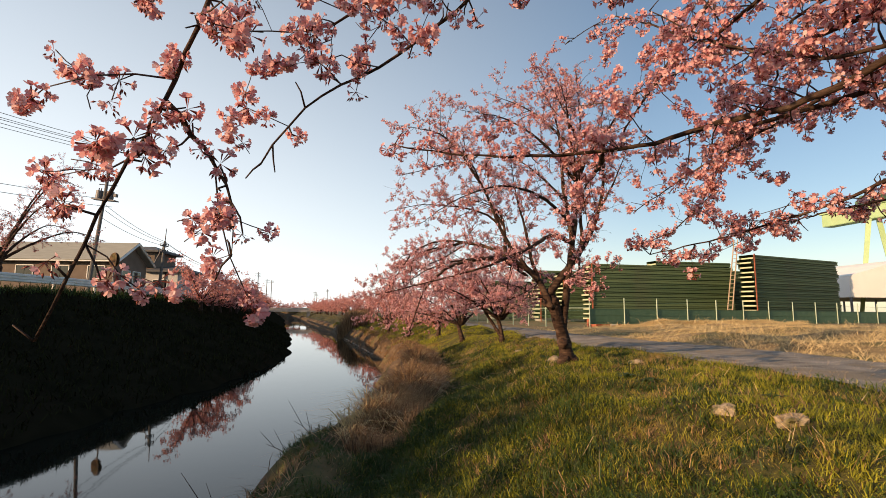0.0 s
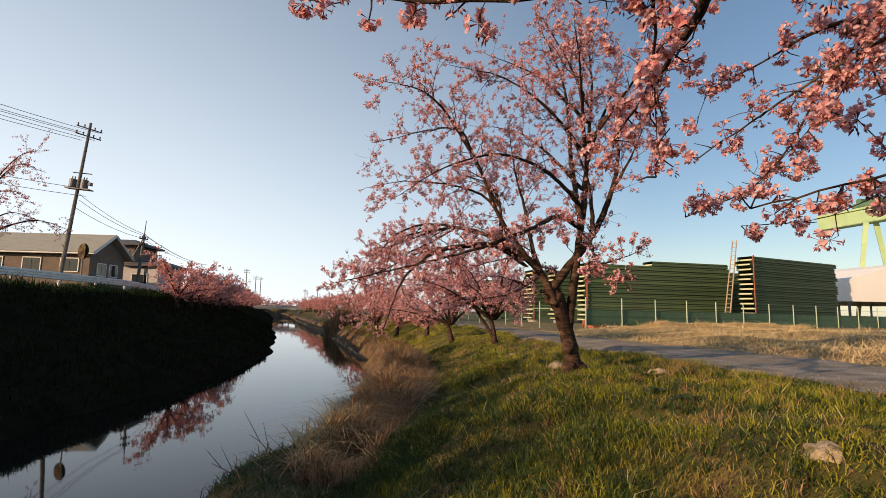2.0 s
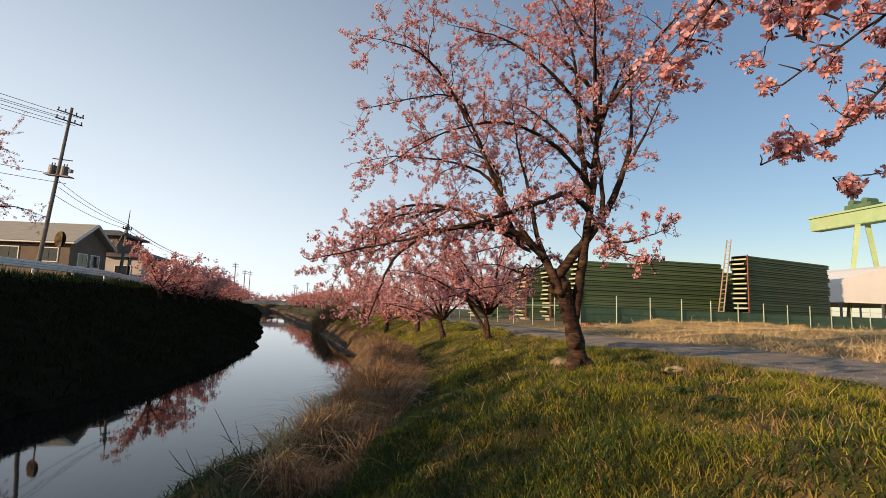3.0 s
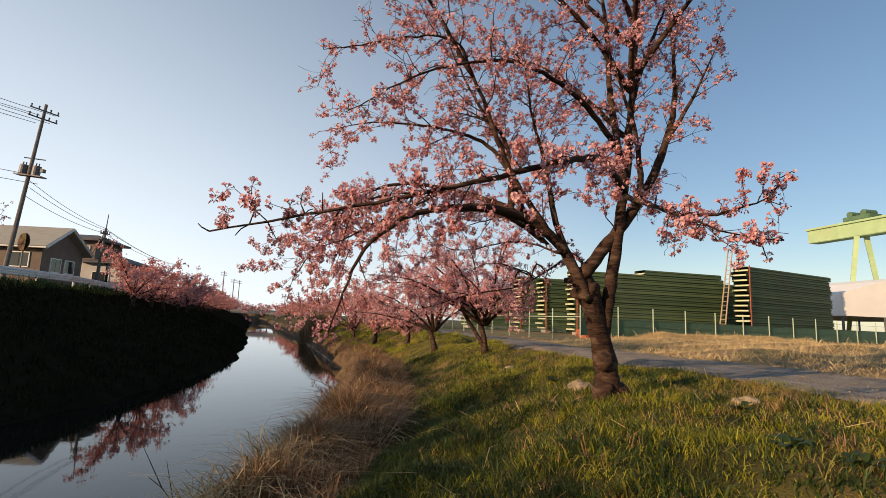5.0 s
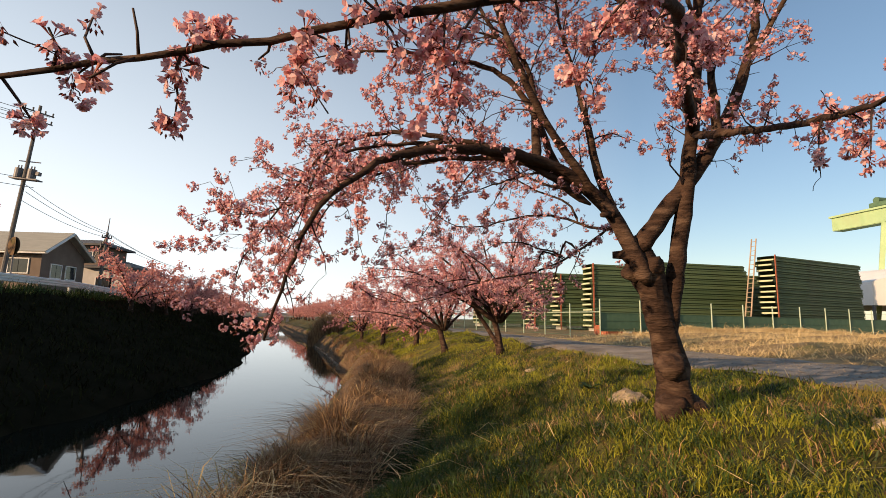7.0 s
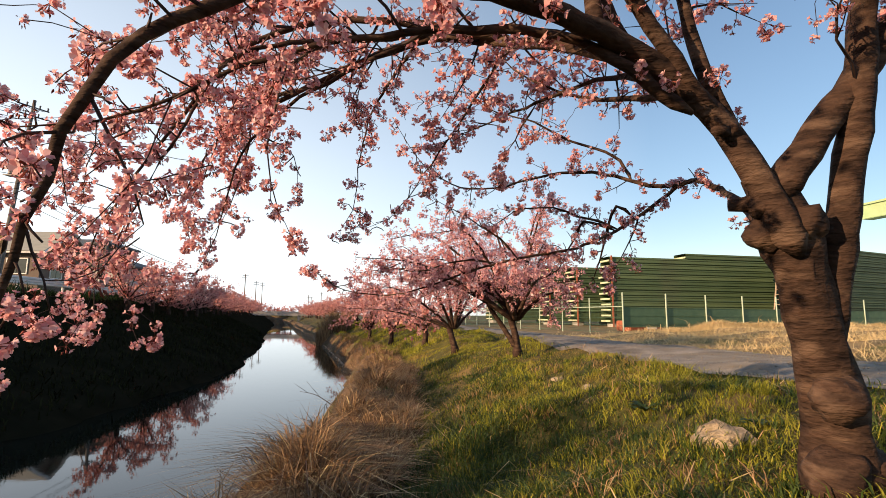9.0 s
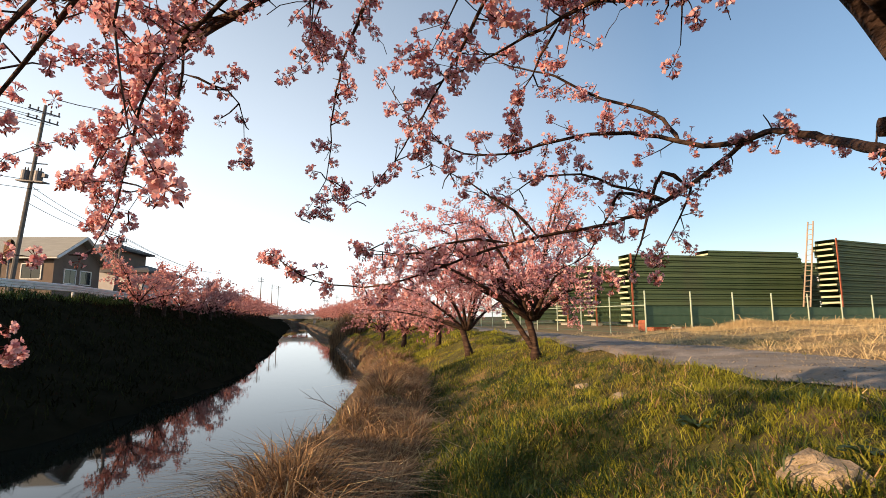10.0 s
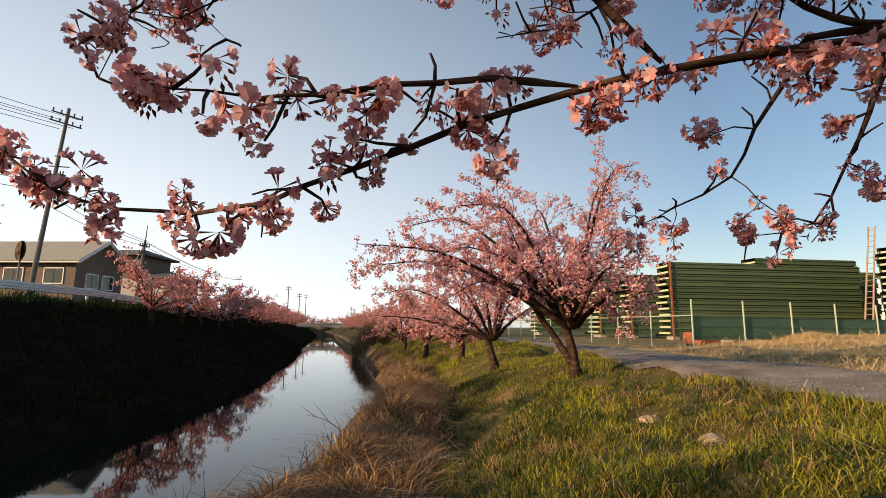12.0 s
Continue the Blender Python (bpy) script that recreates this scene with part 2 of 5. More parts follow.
def land(x, y):
    x, y = np.asarray(x, float), np.asarray(y, float)
    u = x - XR(y) + wobble(y)
    v = XL(y) - x + wobble(y * 0.8 + 5)
    zr = np.interp(u, [-2.5, -0.3, 0.15, 0.6, 1.0, 1.5, 2.3, 3.0, 4.5, 6.0, 8.0, 30], [-3.2, -2.6, -1.9, -1.25, -0.75, -0.5, -0.85, -0.52, 0.12, 0.42, 0.5, 0.55])
    zl = np.interp(v, [-2.5, -0.3, 0.2, 1.0, 8.4, 9.4, 14, 40], [-3.2, -2.6, -1.8, -1.3, 1.95, 2.15, 2.2, 2.2])
    flat = np.clip((u - 6.5) / 1.5, 0, 1)
    zr = zr - 0.28 * np.clip((u - 7.0) / 3, 0, 1) * np.clip((y - 14) / 14, 0, 1)
    # heaps of straw between the path and the fence
    off = x - path_x(y)
    heap = np.clip((off - 2.2) / 1.6, 0, 1) * np.clip((33.4 + (x - 9.66) * 0.42 - y - 0.8) / 1.5, 0, 1) * np.clip((y - 2) / 3, 0, 1)
    zr = zr + heap * (0.2 + 0.16 * np.clip((x - 11) / 3, 0, 1) + 0.14 * np.sin(1.1 * x + 0.4 * y) * np.sin(0.9 * y - 0.5 * x))
    ridge = (33.4 + (x - 9.66) * 0.42 - y - 1.9) / 1.0
    zr = zr + 0.16 * np.exp(-ridge ** 2) * np.clip((x - 11.0) / 2, 0, 1) * np.clip((27 - x) / 4, 0, 1) * (1 + 0.35 * np.sin(1.9 * x))
    return np.where(u > v, zr + rough(x, y) * np.clip(u / 1.0, 0.2, 1) * (1 - 0.8 * flat), zl + rough(x, y))
def sheet(name, xs, ys, material, fx=lambda x, y: x, zoff=0.0, label="", category="", fz=None):
    X, Y = np.meshgrid(xs, ys)
    X = fx(X, Y)
    Z = (fz or land)(X, Y) + zoff
    vs = np.stack([X, Y, Z], -1).reshape(-1, 3)
    nx, ny = len(xs), len(ys)
    i = (np.arange(ny - 1)[:, None] * nx + np.arange(nx - 1)[None, :]).ravel()
    fs = np.stack([i, i + 1, i + nx + 1, i + nx], -1)
    ob = mesh_ob(name, vs.tolist(), fs.tolist(), material, smooth=True)
    return tagged(ob, label, category, kind="structure")

def spaced(*runs):
    return np.unique(np.round(np.concatenate([np.arange(a, b, s) for a, b, s in runs]), 4))

YS = spaced((-1500, -60, 120), (-60, -6, 3), (-6, 30, 0.25), (30, 70, 1), (70, 200, 5), (200, 2601, 200))
# the ground's cross lines follow the river
def follow(x, y):
    return np.where(x > -6.5, XR(y) + (x + 3), XL(y) + (x + 10))
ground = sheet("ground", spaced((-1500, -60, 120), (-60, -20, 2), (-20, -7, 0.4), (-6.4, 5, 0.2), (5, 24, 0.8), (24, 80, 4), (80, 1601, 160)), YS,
               [M["turf"], M["soil"], M["shaded_bank"], M["thatch"]], follow, label="grassy river bank, worn soil along the water", category="ground")
me = ground.data
cen = np.empty(len(me.polygons) * 3)
me.polygons.foreach_get("center", cen)
cen = cen.reshape(-1, 3)
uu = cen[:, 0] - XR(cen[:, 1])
# everything across the river gets the turf coloured dark for shade
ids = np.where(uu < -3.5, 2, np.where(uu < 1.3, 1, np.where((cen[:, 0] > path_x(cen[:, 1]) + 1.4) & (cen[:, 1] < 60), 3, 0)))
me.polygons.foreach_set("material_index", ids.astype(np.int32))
river = sheet("water", np.linspace(0, 1, 12), YS, M["water"], lambda s, y: XL(y) - 1.0 + s * (XR(y) - XL(y) + 2.0), label="still dark river water reflecting trees and sky", category="river", fz=lambda x, y: np.full_like(x, WATER))
gravel_path = sheet("gravel_path", np.linspace(-1.6, 1.6, 13), spaced((-60, -6, 3), (-6, 40, 0.5), (40, 160, 4)), M["gravel"],
                    lambda s, y: path_x(y) + s * (1 + 0.07 * np.sin(1.3 * y) + 0.05 * np.sin(3.7 * y + s)), 0.025, "grey gravel path with ruts", "path")
left_road = sheet("road", np.linspace(0, 5, 6), spaced((-60, 160, 4)), M["asphalt"], lambda s, y: XL(y) - 11.0 - s, 0.03, "asphalt road behind the guard rail", "road")

# ---- trees ----
def flower_cluster(rng, flowers, petals, size, buds, stalks=True):
    """A cluster of blossoms round a twig's node: cupped flowers on thin stalks, drooping buds between them."""
    vs, fs, mi = [], [], []
    for _ in range(flowers):
        d = rng.normal(size=3)
        d[2] -= 0.35
        d /= np.linalg.norm(d)
        c = d * size * rng.uniform(0.5, 0.9)
        up = np.cross(d, rng.normal(size=3))
        up /= np.linalg.norm(up)
        side = np.cross(d, up)
        r = size * (rng.uniform(0.30, 0.42) if petals > 1 else 0.6)
        cup = rng.uniform(0.35, 1.0)
        w = 1.12 * math.pi / petals if petals > 1 else 0.8
        def edge(ang, out, h):
            return c + r * out * (math.cos(ang) * up + math.sin(ang) * side) + d * r * h
        for k in range(petals):
            a = 2 * math.pi * (k + rng.uniform(-0.1, 0.1)) / petals
            b = len(vs)
            if petals == 5:
                vs += [c, edge(a - w, 0.62, cup * 0.5), edge(a - 0.5 * w, 1.0, cup), edge(a + 0.5 * w, 1.0, cup * 0.85), edge(a + w, 0.62, cup * 0.5)]
                fs.append((b, b + 1, b + 2, b + 3, b + 4))
            else:
                vs += [c, edge(a - w, 0.85, cup * 0.6), edge(a, 1.05, cup * 0.9), edge(a + w, 0.85, cup * 0.6)]
                fs.append((b, b + 1, b + 2, b + 3))
            mi.append(0)
        if stalks:
            b = len(vs)
            vs += [np.zeros(3), c + up * r * 0.2, c - up * r * 0.2, c + side * r * 0.2]
            fs += [(b, b + 1, b + 2), (b, b + 2, b + 3)]
            mi += [1, 1]
    for _ in range(buds):
        d = rng.normal(size=3) * 0.55
        d[2] -= 0.9
        d /= np.linalg.norm(d)
        u = np.cross(d, rng.normal(size=3))
        u /= np.linalg.norm(u)
        w = np.cross(d, u)
        n = size * rng.uniform(0.75, 1.15)
        r, t = size * 0.10, size * 0.035
        b = len(vs)
        vs += [u * t, -u * t, d * n * 0.72, d * n * 0.9 + u * r, d * n * 0.9 - 0.5 * u * r + 0.87 * w * r, d * n * 0.9 - 0.5 * u * r - 0.87 * w * r, d * n * 1.2]
        fs += [(b, b + 1, b + 2), (b + 2, b + 3, b + 4), (b + 2, b + 4, b + 5), (b + 2, b + 5, b + 3), (b + 6, b + 4, b + 3), (b + 6, b + 5, b + 4), (b + 6, b + 3, b + 5)]
        mi += [1] * 7
    return np.array(vs), fs, mi

def scatter_mesh(name, templates, places, scales, rng, materials, parent, label=""):
    """One mesh of many turned copies of the templates."""
    V, F, I, base = [], [], [], 0
    pick = rng.integers(len(templates), size=len(places))
    for t, (tv, tf, ti) in enumerate(templates):
        idx = np.where(pick == t)[0]
        if not len(idx):
            continue
        a = rng.uniform(0, 2 * math.pi, len(idx))
        ca, sa = np.cos(a) * scales[idx], np.sin(a) * scales[idx]
        x = tv[None, :, 0] * ca[:, None] - tv[None, :, 1] * sa[:, None]
        y = tv[None, :, 0] * sa[:, None] + tv[None, :, 1] * ca[:, None]
        z = tv[None, :, 2] * scales[idx][:, None]
        V.append((np.stack([x, y, z], -1) + places[idx][:, None, :]).reshape(-1, 3))
        n = len(tv)
        offs = base + np.arange(len(idx)) * n
        loops = np.concatenate([np.array(f) for f in tf])
        F.append((offs[:, None] + loops[None, :]).ravel())
        I.append((np.tile([len(f) for f in tf], len(idx)), np.tile(ti, len(idx))))
        base += n * len(idx)
    V = np.concatenate(V)
    loops = np.concatenate(F)
    tot = np.concatenate([i[0] for i in I])
    mids = np.concatenate([i[1] for i in I])
    me = bpy.data.meshes.new(name)
    me.vertices.add(len(V))
    me.vertices.foreach_set("co", V.ravel())
    me.loops.add(len(loops))
    me.loops.foreach_set("vertex_index", loops.astype(np.int32))
    me.polygons.add(len(tot))
    me.polygons.foreach_set("loop_start", np.concatenate([[0], np.cumsum(tot)[:-1]]).astype(np.int32))
    me.polygons.foreach_set("loop_total", tot.astype(np.int32))
    for m in materials:
        me.materials.append(m)
    me.polygons.foreach_set("material_index", mids.astype(np.int32))
    me.update(calc_edges=True)
    ob = new(name, me)
    ob.parent = parent
    if label:
        ob["label"] = label
    return ob

def side_shoots(line, rad, rng, level, out, blooms, spread, start=0.25, droop=0.0, gap=0.3, length=1.2, fine_step=0.13):
    """Shoots along a limb, each with finer shoots of its own; collects lines with radii and the nodes that bloom."""
    seg = np.linalg.norm(np.diff(line, axis=0), axis=1)
    s = np.concatenate([[0], np.cumsum(seg)])
    total = s[-1]
    pos = total * start + rng.uniform(0, gap)
    while pos < total * 0.98:
        i = min(np.searchsorted(s, pos), len(line) - 1)
        p = line[i]
        t = line[i] - line[i - 1]
        t /= np.linalg.norm(t) + 1e-9
        side = np.cross(t, rng.normal(size=3))
        side /= np.linalg.norm(side) + 1e-9
        d = t * rng.uniform(0.35, 0.9) + side * spread
        d[2] += 0.18
        d /= np.linalg.norm(d)
        n = length * rng.uniform(0.45, 1.15) * (1 - 0.45 * pos / total)
        steps = max(3, int(n / fine_step))
        q, dd = p.copy(), d.copy()
        pts = [q.copy()]
        for k in range(steps):
            dd = dd + rng.normal(size=3) * 0.24
            dd[2] -= droop * k / steps
            dd /= np.linalg.norm(dd)
            q = q + dd * n / steps
            pts.append(q.copy())
        pts = np.array(pts)
        r0 = min(rad[i] * 0.6, 0.0035 + 0.009 * n)
        rr = np.linspace(r0, 0.0022, len(pts))
        out.append((pts, rr))
        if level > 0:
            side_shoots(pts, rr, rng, level - 1, out, blooms, spread, 0.15, droop, gap * 0.62, length * 0.42, fine_step)
        else:
            blooms.extend(pts[1:].tolist())
        if level > 0:
            blooms.extend(pts[len(pts) // 3:].tolist())
        pos += gap * rng.uniform(0.6, 1.5)

def cherry(seed, trunk_line, trunk_rad, limbs, keep, templates, mats, label, where, level=1, size=1.0, gap=0.3, length=1.3, twig_sides=4, droop=0.15, fine_step=0.13, sides=10, far_above=None, group="cherry trees along the river"):
    """A blossoming cherry tree. Lines are relative to the tree's foot. limbs: (control points, radius at the root)."""
    rng = np.random.default_rng(seed)
    tree = thing("cherry_tree", *where, 0, label, "tree", group)
    line = smooth_line(trunk_line, 0.12)
    rad = np.interp(np.linspace(0, 1, len(line)), np.linspace(0, 1, len(trunk_rad)), trunk_rad)
    rad = rad * (1 + 0.06 * np.sin(np.arange(len(rad)) * 1.9))
    vs, fs = tube(line, rad, 22, 0.075)
    vs = vs + rng.normal(size=vs.shape) * 0.005
    mesh_ob("trunk", vs.tolist(), fs, M["bark"], tree, smooth=True)
    out, blooms = [], []
    for ctrl, r, *own in limbs:
        l = smooth_line(ctrl, 0.09)
        l[1:-1] += rng.normal(size=(len(l) - 2, 3)) * 0.004
        rr = r * ((1 - np.linspace(0, 1, len(l))) ** 1.2 * 0.9 + 0.1)
        rr[0] *= 0.35
        vs, fs = tube(l, rr, sides, 0.05)
        mesh_ob("limb", vs.tolist(), fs, M["bark"], tree, smooth=True)
        count = len(blooms)
        side_shoots(l, rr, rng, level, out, blooms, 0.8, 0.22, droop, gap, own[0] if own else length, fine_step)
        if len(own) > 1:
            mine = blooms[count:]
            del blooms[count:]
            blooms.extend(q for q in mine if rng.uniform() < own[1])
        # short spurs straight from the limb
        for q, rq in zip(l[2:], rr[2:]):
            if rq < 0.045:
                for _ in range(int(rng.uniform() < 0.75) + (rq < 0.02 and rng.uniform() < 0.5)):
                    d = rng.normal(size=3)
                    d /= np.linalg.norm(d)
                    e = q + d * (rq + rng.uniform(0.03, 0.12))
                    out.append((np.array([q, (q + e) / 2 + rng.normal(size=3) * 0.008, e]), np.array([0.005, 0.004, 0.003])))
                    blooms.append(e.tolist())
    V, F, b = [], [], 0
    for l, rr in out:
        vs, fs = tube(l, rr, twig_sides)
        V.append(vs)
        F += [tuple(k + b for k in f) for f in fs]
        b += len(vs)
    tagged(mesh_ob("twigs", np.concatenate(V).tolist(), F, M["twig"], tree, smooth=True), kind="stuff")
    B = np.array(blooms)
    B = B[rng.uniform(size=len(B)) < keep]
    # blossom comes in patches along the twigs
    B = B + rng.normal(size=B.shape) * 0.008
    sc = rng.uniform(0.6, 1.15, len(B)) * size
    low = np.ones(len(B), bool) if far_above is None else B[:, 2] < far_above
    tagged(scatter_mesh("blossom", templates, B[low], sc[low], rng, mats, tree, "pink blossom clusters with dark red calyxes"), kind="stuff")
    if not low.all():
        tagged(scatter_mesh("blossom", HIGH, B[~low], sc[~low], rng, mats, tree, "pink blossom clusters with dark red calyxes"), kind="stuff")
    return tree

trng = np.random.default_rng(7)
FINE = [flower_cluster(trng, k, 5, 0.046, b) for k, b in ((13, 3), (11, 4), (12, 3), (7, 6), (14, 2), (3, 7))]
HIGH = [flower_cluster(trng, 9, 3, 0.05, 3) for _ in range(5)]
MID = [flower_cluster(trng, 7, 3, 0.06, 2, False) for _ in range(5)]
FAR = [flower_cluster(trng, 6, 1, 0.14, 0, False) for _ in range(6)]
near_mats, far_mats = [M["petal_near"], M["calyx"]], [M["petal"], M["calyx"]]

def foot(x, y):
    return (x, y, float(land(x, y)) - 0.06)

def rel(points, w):
    return [(x - w[0], y - w[1], z - w[2]) for x, y, z in points]

# the tree that the walk passes beneath
W1 = foot(2.5, 10.3)
LIMBS1 = []
LIMBS1.append(([(2.16, 9.98, 1.45), (1.93, 9.98, 1.94), (1.7, 9.95, 2.2), (1.4, 9.85, 2.36), (1.1, 9.7, 2.41), (0.64, 9.4, 2.36), (0.1, 9.1, 2.18), (-0.3, 8.9, 1.8), (-0.5, 8.9, 1.3), (-0.6, 8.95, 1.0)], 0.075, 0.6, 0.5))
LIMBS1.append(([(2.38, 10.2, 1.0), (2.43, 10.1, 1.5), (2.5, 9.97, 2.23), (2.6, 9.95, 3.0), (2.7, 10.0, 4.0), (2.8, 10.0, 5.3), (2.72, 10.0, 6.5)], 0.085, 0.8, 0.55))
LIMBS1.append(([(2.06, 10.0, 1.7), (2.3, 10.0, 2.03), (2.53, 10.0, 2.32), (2.89, 10.0, 2.87), (3.13, 10.0, 3.48), (3.24, 10.0, 4.1), (3.3, 10.2, 5.4)], 0.085, 0.7, 0.35))
LIMBS1.append(([(1.22, 9.8, 2.4), (1.22, 9.88, 2.65), (1.18, 9.9, 3.19), (0.96, 9.9, 3.49), (0.51, 9.9, 3.62)], 0.042, 0.7, 0.8))
LIMBS1.append(([(1.9, 9.98, 1.95), (1.87, 10.0, 2.1), (1.75, 10.0, 2.47), (1.68, 10.0, 2.87), (1.59, 10.0, 3.25), (1.46, 10.0, 3.75), (1.35, 10.0, 4.5)], 0.046, 0.8, 0.75))
LIMBS1.append(([(2.72, 9.98, 2.6), (2.75, 9.9, 2.79), (2.7, 9.9, 3.48), (2.56, 9.9, 3.93), (2.3, 9.8, 4.6)], 0.045, 0.7, 0.5))
LIMBS1.append(([(2.56, 9.92, 2.76), (1.95, 8.9, 2.75), (1.3, 7.7, 2.36), (0.77, 7.25, 2.1), (0.4, 7.15, 1.97), (-0.16, 7.1, 1.81), (-0.92, 7.0, 1.61)], 0.05, 0.42))
LIMBS1.append(([(2.55, 9.9, 2.7), (2.35, 8.7, 2.29), (2.09, 7.8, 2.01), (1.85, 7.25, 1.87), (2.09, 7.15, 1.76), (2.34, 7.1, 1.73)], 0.036, 0.4, 0.4))
LIMBS1.append(([(1.9, 7.35, 1.9), (2.19, 7.35, 1.95), (2.47, 7.4, 2.07), (2.61, 7.4, 2.23)], 0.014, 0.3, 0.4))
LIMBS1.append(([(2.08, 10.1, 1.6), (2.4, 10.9, 1.95), (2.45, 11.5, 2.22), (2.36, 11.85, 2.14), (1.94, 11.72, 1.86), (1.54, 11.5, 1.68), (1.24, 11.45, 1.62), (0.9, 11.43, 1.55), (0.58, 11.42, 1.43), (0.35, 11.44, 1.36), (0.17, 11.47, 1.32), (0.0, 11.48, 1.32), (-0.2, 11.5, 1.35), (-0.33, 11.48, 1.42), (-0.45, 11.5, 1.5)], 0.026, 0.17, 0.6))
LIMBS1.append(([(0.92, 11.42, 1.555), (0.74, 11.42, 1.58), (0.54, 11.36, 1.54), (0.42, 11.28, 1.49), (0.32, 11.26, 1.48), (0.15, 11.26, 1.5), (0.07, 11.26, 1.52)], 0.009, 0.08, 0.5))
LIMBS1.append(([(1.94, 11.75, 1.86), (1.76, 12.0, 1.98), (1.7, 12.05, 1.87), (1.62, 12.1, 1.72), (1.55, 12.15, 1.58), (1.39, 12.2, 1.48), (1.27, 12.25, 1.43)], 0.014, 0.25, 0.42))
LIMBS1.append(([(2.11, 11.79, 1.97), (2.0, 11.9, 2.1), (1.93, 11.95, 1.9), (1.9, 12.0, 1.73), (1.89, 12.1, 1.6), (1.83, 12.2, 1.42), (1.68, 12.3, 1.4)], 0.016, 0.25, 0.42))
LIMBS1.append(([(1.96, 11.75, 1.87), (1.85, 11.92, 1.97), (1.67, 11.85, 2.0), (1.44, 11.8, 2.06), (1.12, 11.8, 2.03), (0.95, 11.75, 1.9), (0.76, 11.7, 1.84)], 0.014, 0.25, 0.42))
LIMBS1.append(([(0.9, 10.4, 2.7), (0.6, 11.1, 2.45), (0.11, 11.55, 1.9), (-0.14, 11.5, 1.83), (-0.21, 11.45, 1.72)], 0.011, 0.18, 0.35))
LIMBS1.append(([(1.82, 9.97, 2.06), (1.19, 9.72, 2.85), (0.72, 9.55, 3.86), (0.36, 9.38, 4.23), (-0.88, 9.2, 3.9)], 0.042, 0.9, 0.6))
LIMBS1.append(([(2.57, 9.9, 2.66), (2.4, 9.9, 3.9), (2.3, 9.9, 5.18), (1.83, 9.9, 6.45)], 0.055))
LIMBS1.append(([(1.67, 9.9, 2.09), (1.03, 9.8, 2.41), (-0.01, 9.7, 2.3), (-0.7, 9.6, 1.95), (-1.1, 9.5, 1.85)], 0.032))
LIMBS1.append(([(3.1, 10.0, 3.4), (3.35, 9.8, 3.9), (3.6, 9.6, 4.6)], 0.035, 0.8, 0.6))
LIMBS1.append(([(2.7, 10.0, 3.9), (3.0, 10.2, 4.7), (3.3, 10.3, 5.4), (3.5, 10.4, 6.1)], 0.04, 0.9, 0.8))
LIMBS1.append(([(2.62, 9.95, 3.4), (2.1, 10.2, 4.1), (1.6, 10.5, 4.6), (0.9, 10.7, 4.8)], 0.036, 0.9))
LIMBS1.append(([(1.18, 9.9, 3.1), (0.9, 10.1, 3.7), (0.6, 10.2, 4.3), (0.3, 10.2, 5.0)], 0.03, 0.9))
LIMBS1.append(([(2.75, 10.0, 4.9), (2.3, 9.8, 5.7), (1.9, 9.7, 6.3)], 0.035, 0.9))
LIMBS1.append(([(1.5, 9.9, 2.2), (0.96, 10.1, 3.29), (-0.26, 10.3, 3.59), (-1.15, 10.5, 3.5)], 0.036))
LIMBS1.append(([(1.6, 9.93, 2.27), (1.3, 10.1, 2.5), (0.9, 10.4, 2.72), (0.37, 10.6, 2.83), (-0.36, 10.8, 2.62), (-0.96, 11.0, 2.38), (-1.3, 11.1, 1.9)], 0.045, 0.7))
LIMBS1.append(([(0.9, 10.4, 2.75), (0.0, 10.4, 2.85), (-0.56, 10.3, 2.63), (-0.92, 10.3, 2.16), (-1.25, 10.3, 1.64), (-1.34, 10.3, 1.3)], 0.03))
LIMBS1.append(([(0.37, 10.6, 2.83), (0.01, 11.3, 2.71), (-0.08, 11.4, 2.46), (-0.13, 11.5, 2.3), (-0.18, 11.6, 1.99), (-0.35, 11.67, 1.75)], 0.014, 0.24, 0.5))
LIMBS1.append(([(-0.18, 11.6, 1.99), (-0.09, 11.65, 1.95), (0.0, 11.7, 1.87)], 0.006, 0.12, 0.5))
LIMBS1.append(([(2.15, 11.8, 2.0), (2.13, 11.85, 1.88), (2.0, 11.9, 1.6), (1.91, 11.9, 1.45)], 0.01, 0.2, 0.8))
LIMBS1.append(([(2.43, 11.45, 2.19), (2.32, 11.95, 2.3), (1.89, 12.15, 2.47), (1.48, 12.1, 2.42), (1.0, 12.05, 2.29), (0.69, 12.0, 2.28), (0.44, 11.95, 2.39), (0.29, 11.9, 2.53), (0.14, 11.85, 2.76)], 0.022, 0.35, 0.5))
LIMBS1.append(([(1.08, 11.4, 1.59), (0.95, 11.4, 1.74), (0.81, 11.4, 1.83), (0.59, 11.4, 1.96), (0.38, 11.4, 2.08)], 0.011, 0.22, 0.7))
LIMBS1.append(([(2.2, 12.05, 2.36), (2.14, 12.3, 2.67), (1.77, 12.4, 2.85), (1.42, 12.4, 3.03), (0.98, 12.4, 3.17), (0.7, 12.4, 3.35), (0.34, 12.3, 3.19)], 0.018, 0.4, 0.55))
LIMBS1.append(([(2.66, 9.98, 4.05), (2.2, 8.6, 4.8), (1.8, 7.5, 5.0)], 0.04))
LIMBS1.append(([(2.7, 10.0, 4.2), (3.2, 9.1, 5.0), (3.5, 8.2, 5.4)], 0.04, 0.8, 0.5))
LIMBS1.append(([(0.72, 9.55, 3.86), (0.0, 9.0, 4.6), (-0.9, 8.7, 4.7)], 0.03))
LIMBS1.append(([(2.7, 10.0, 4.0), (2.0, 9.7, 4.7), (1.2, 9.4, 5.1), (0.3, 9.2, 5.2)], 0.04))
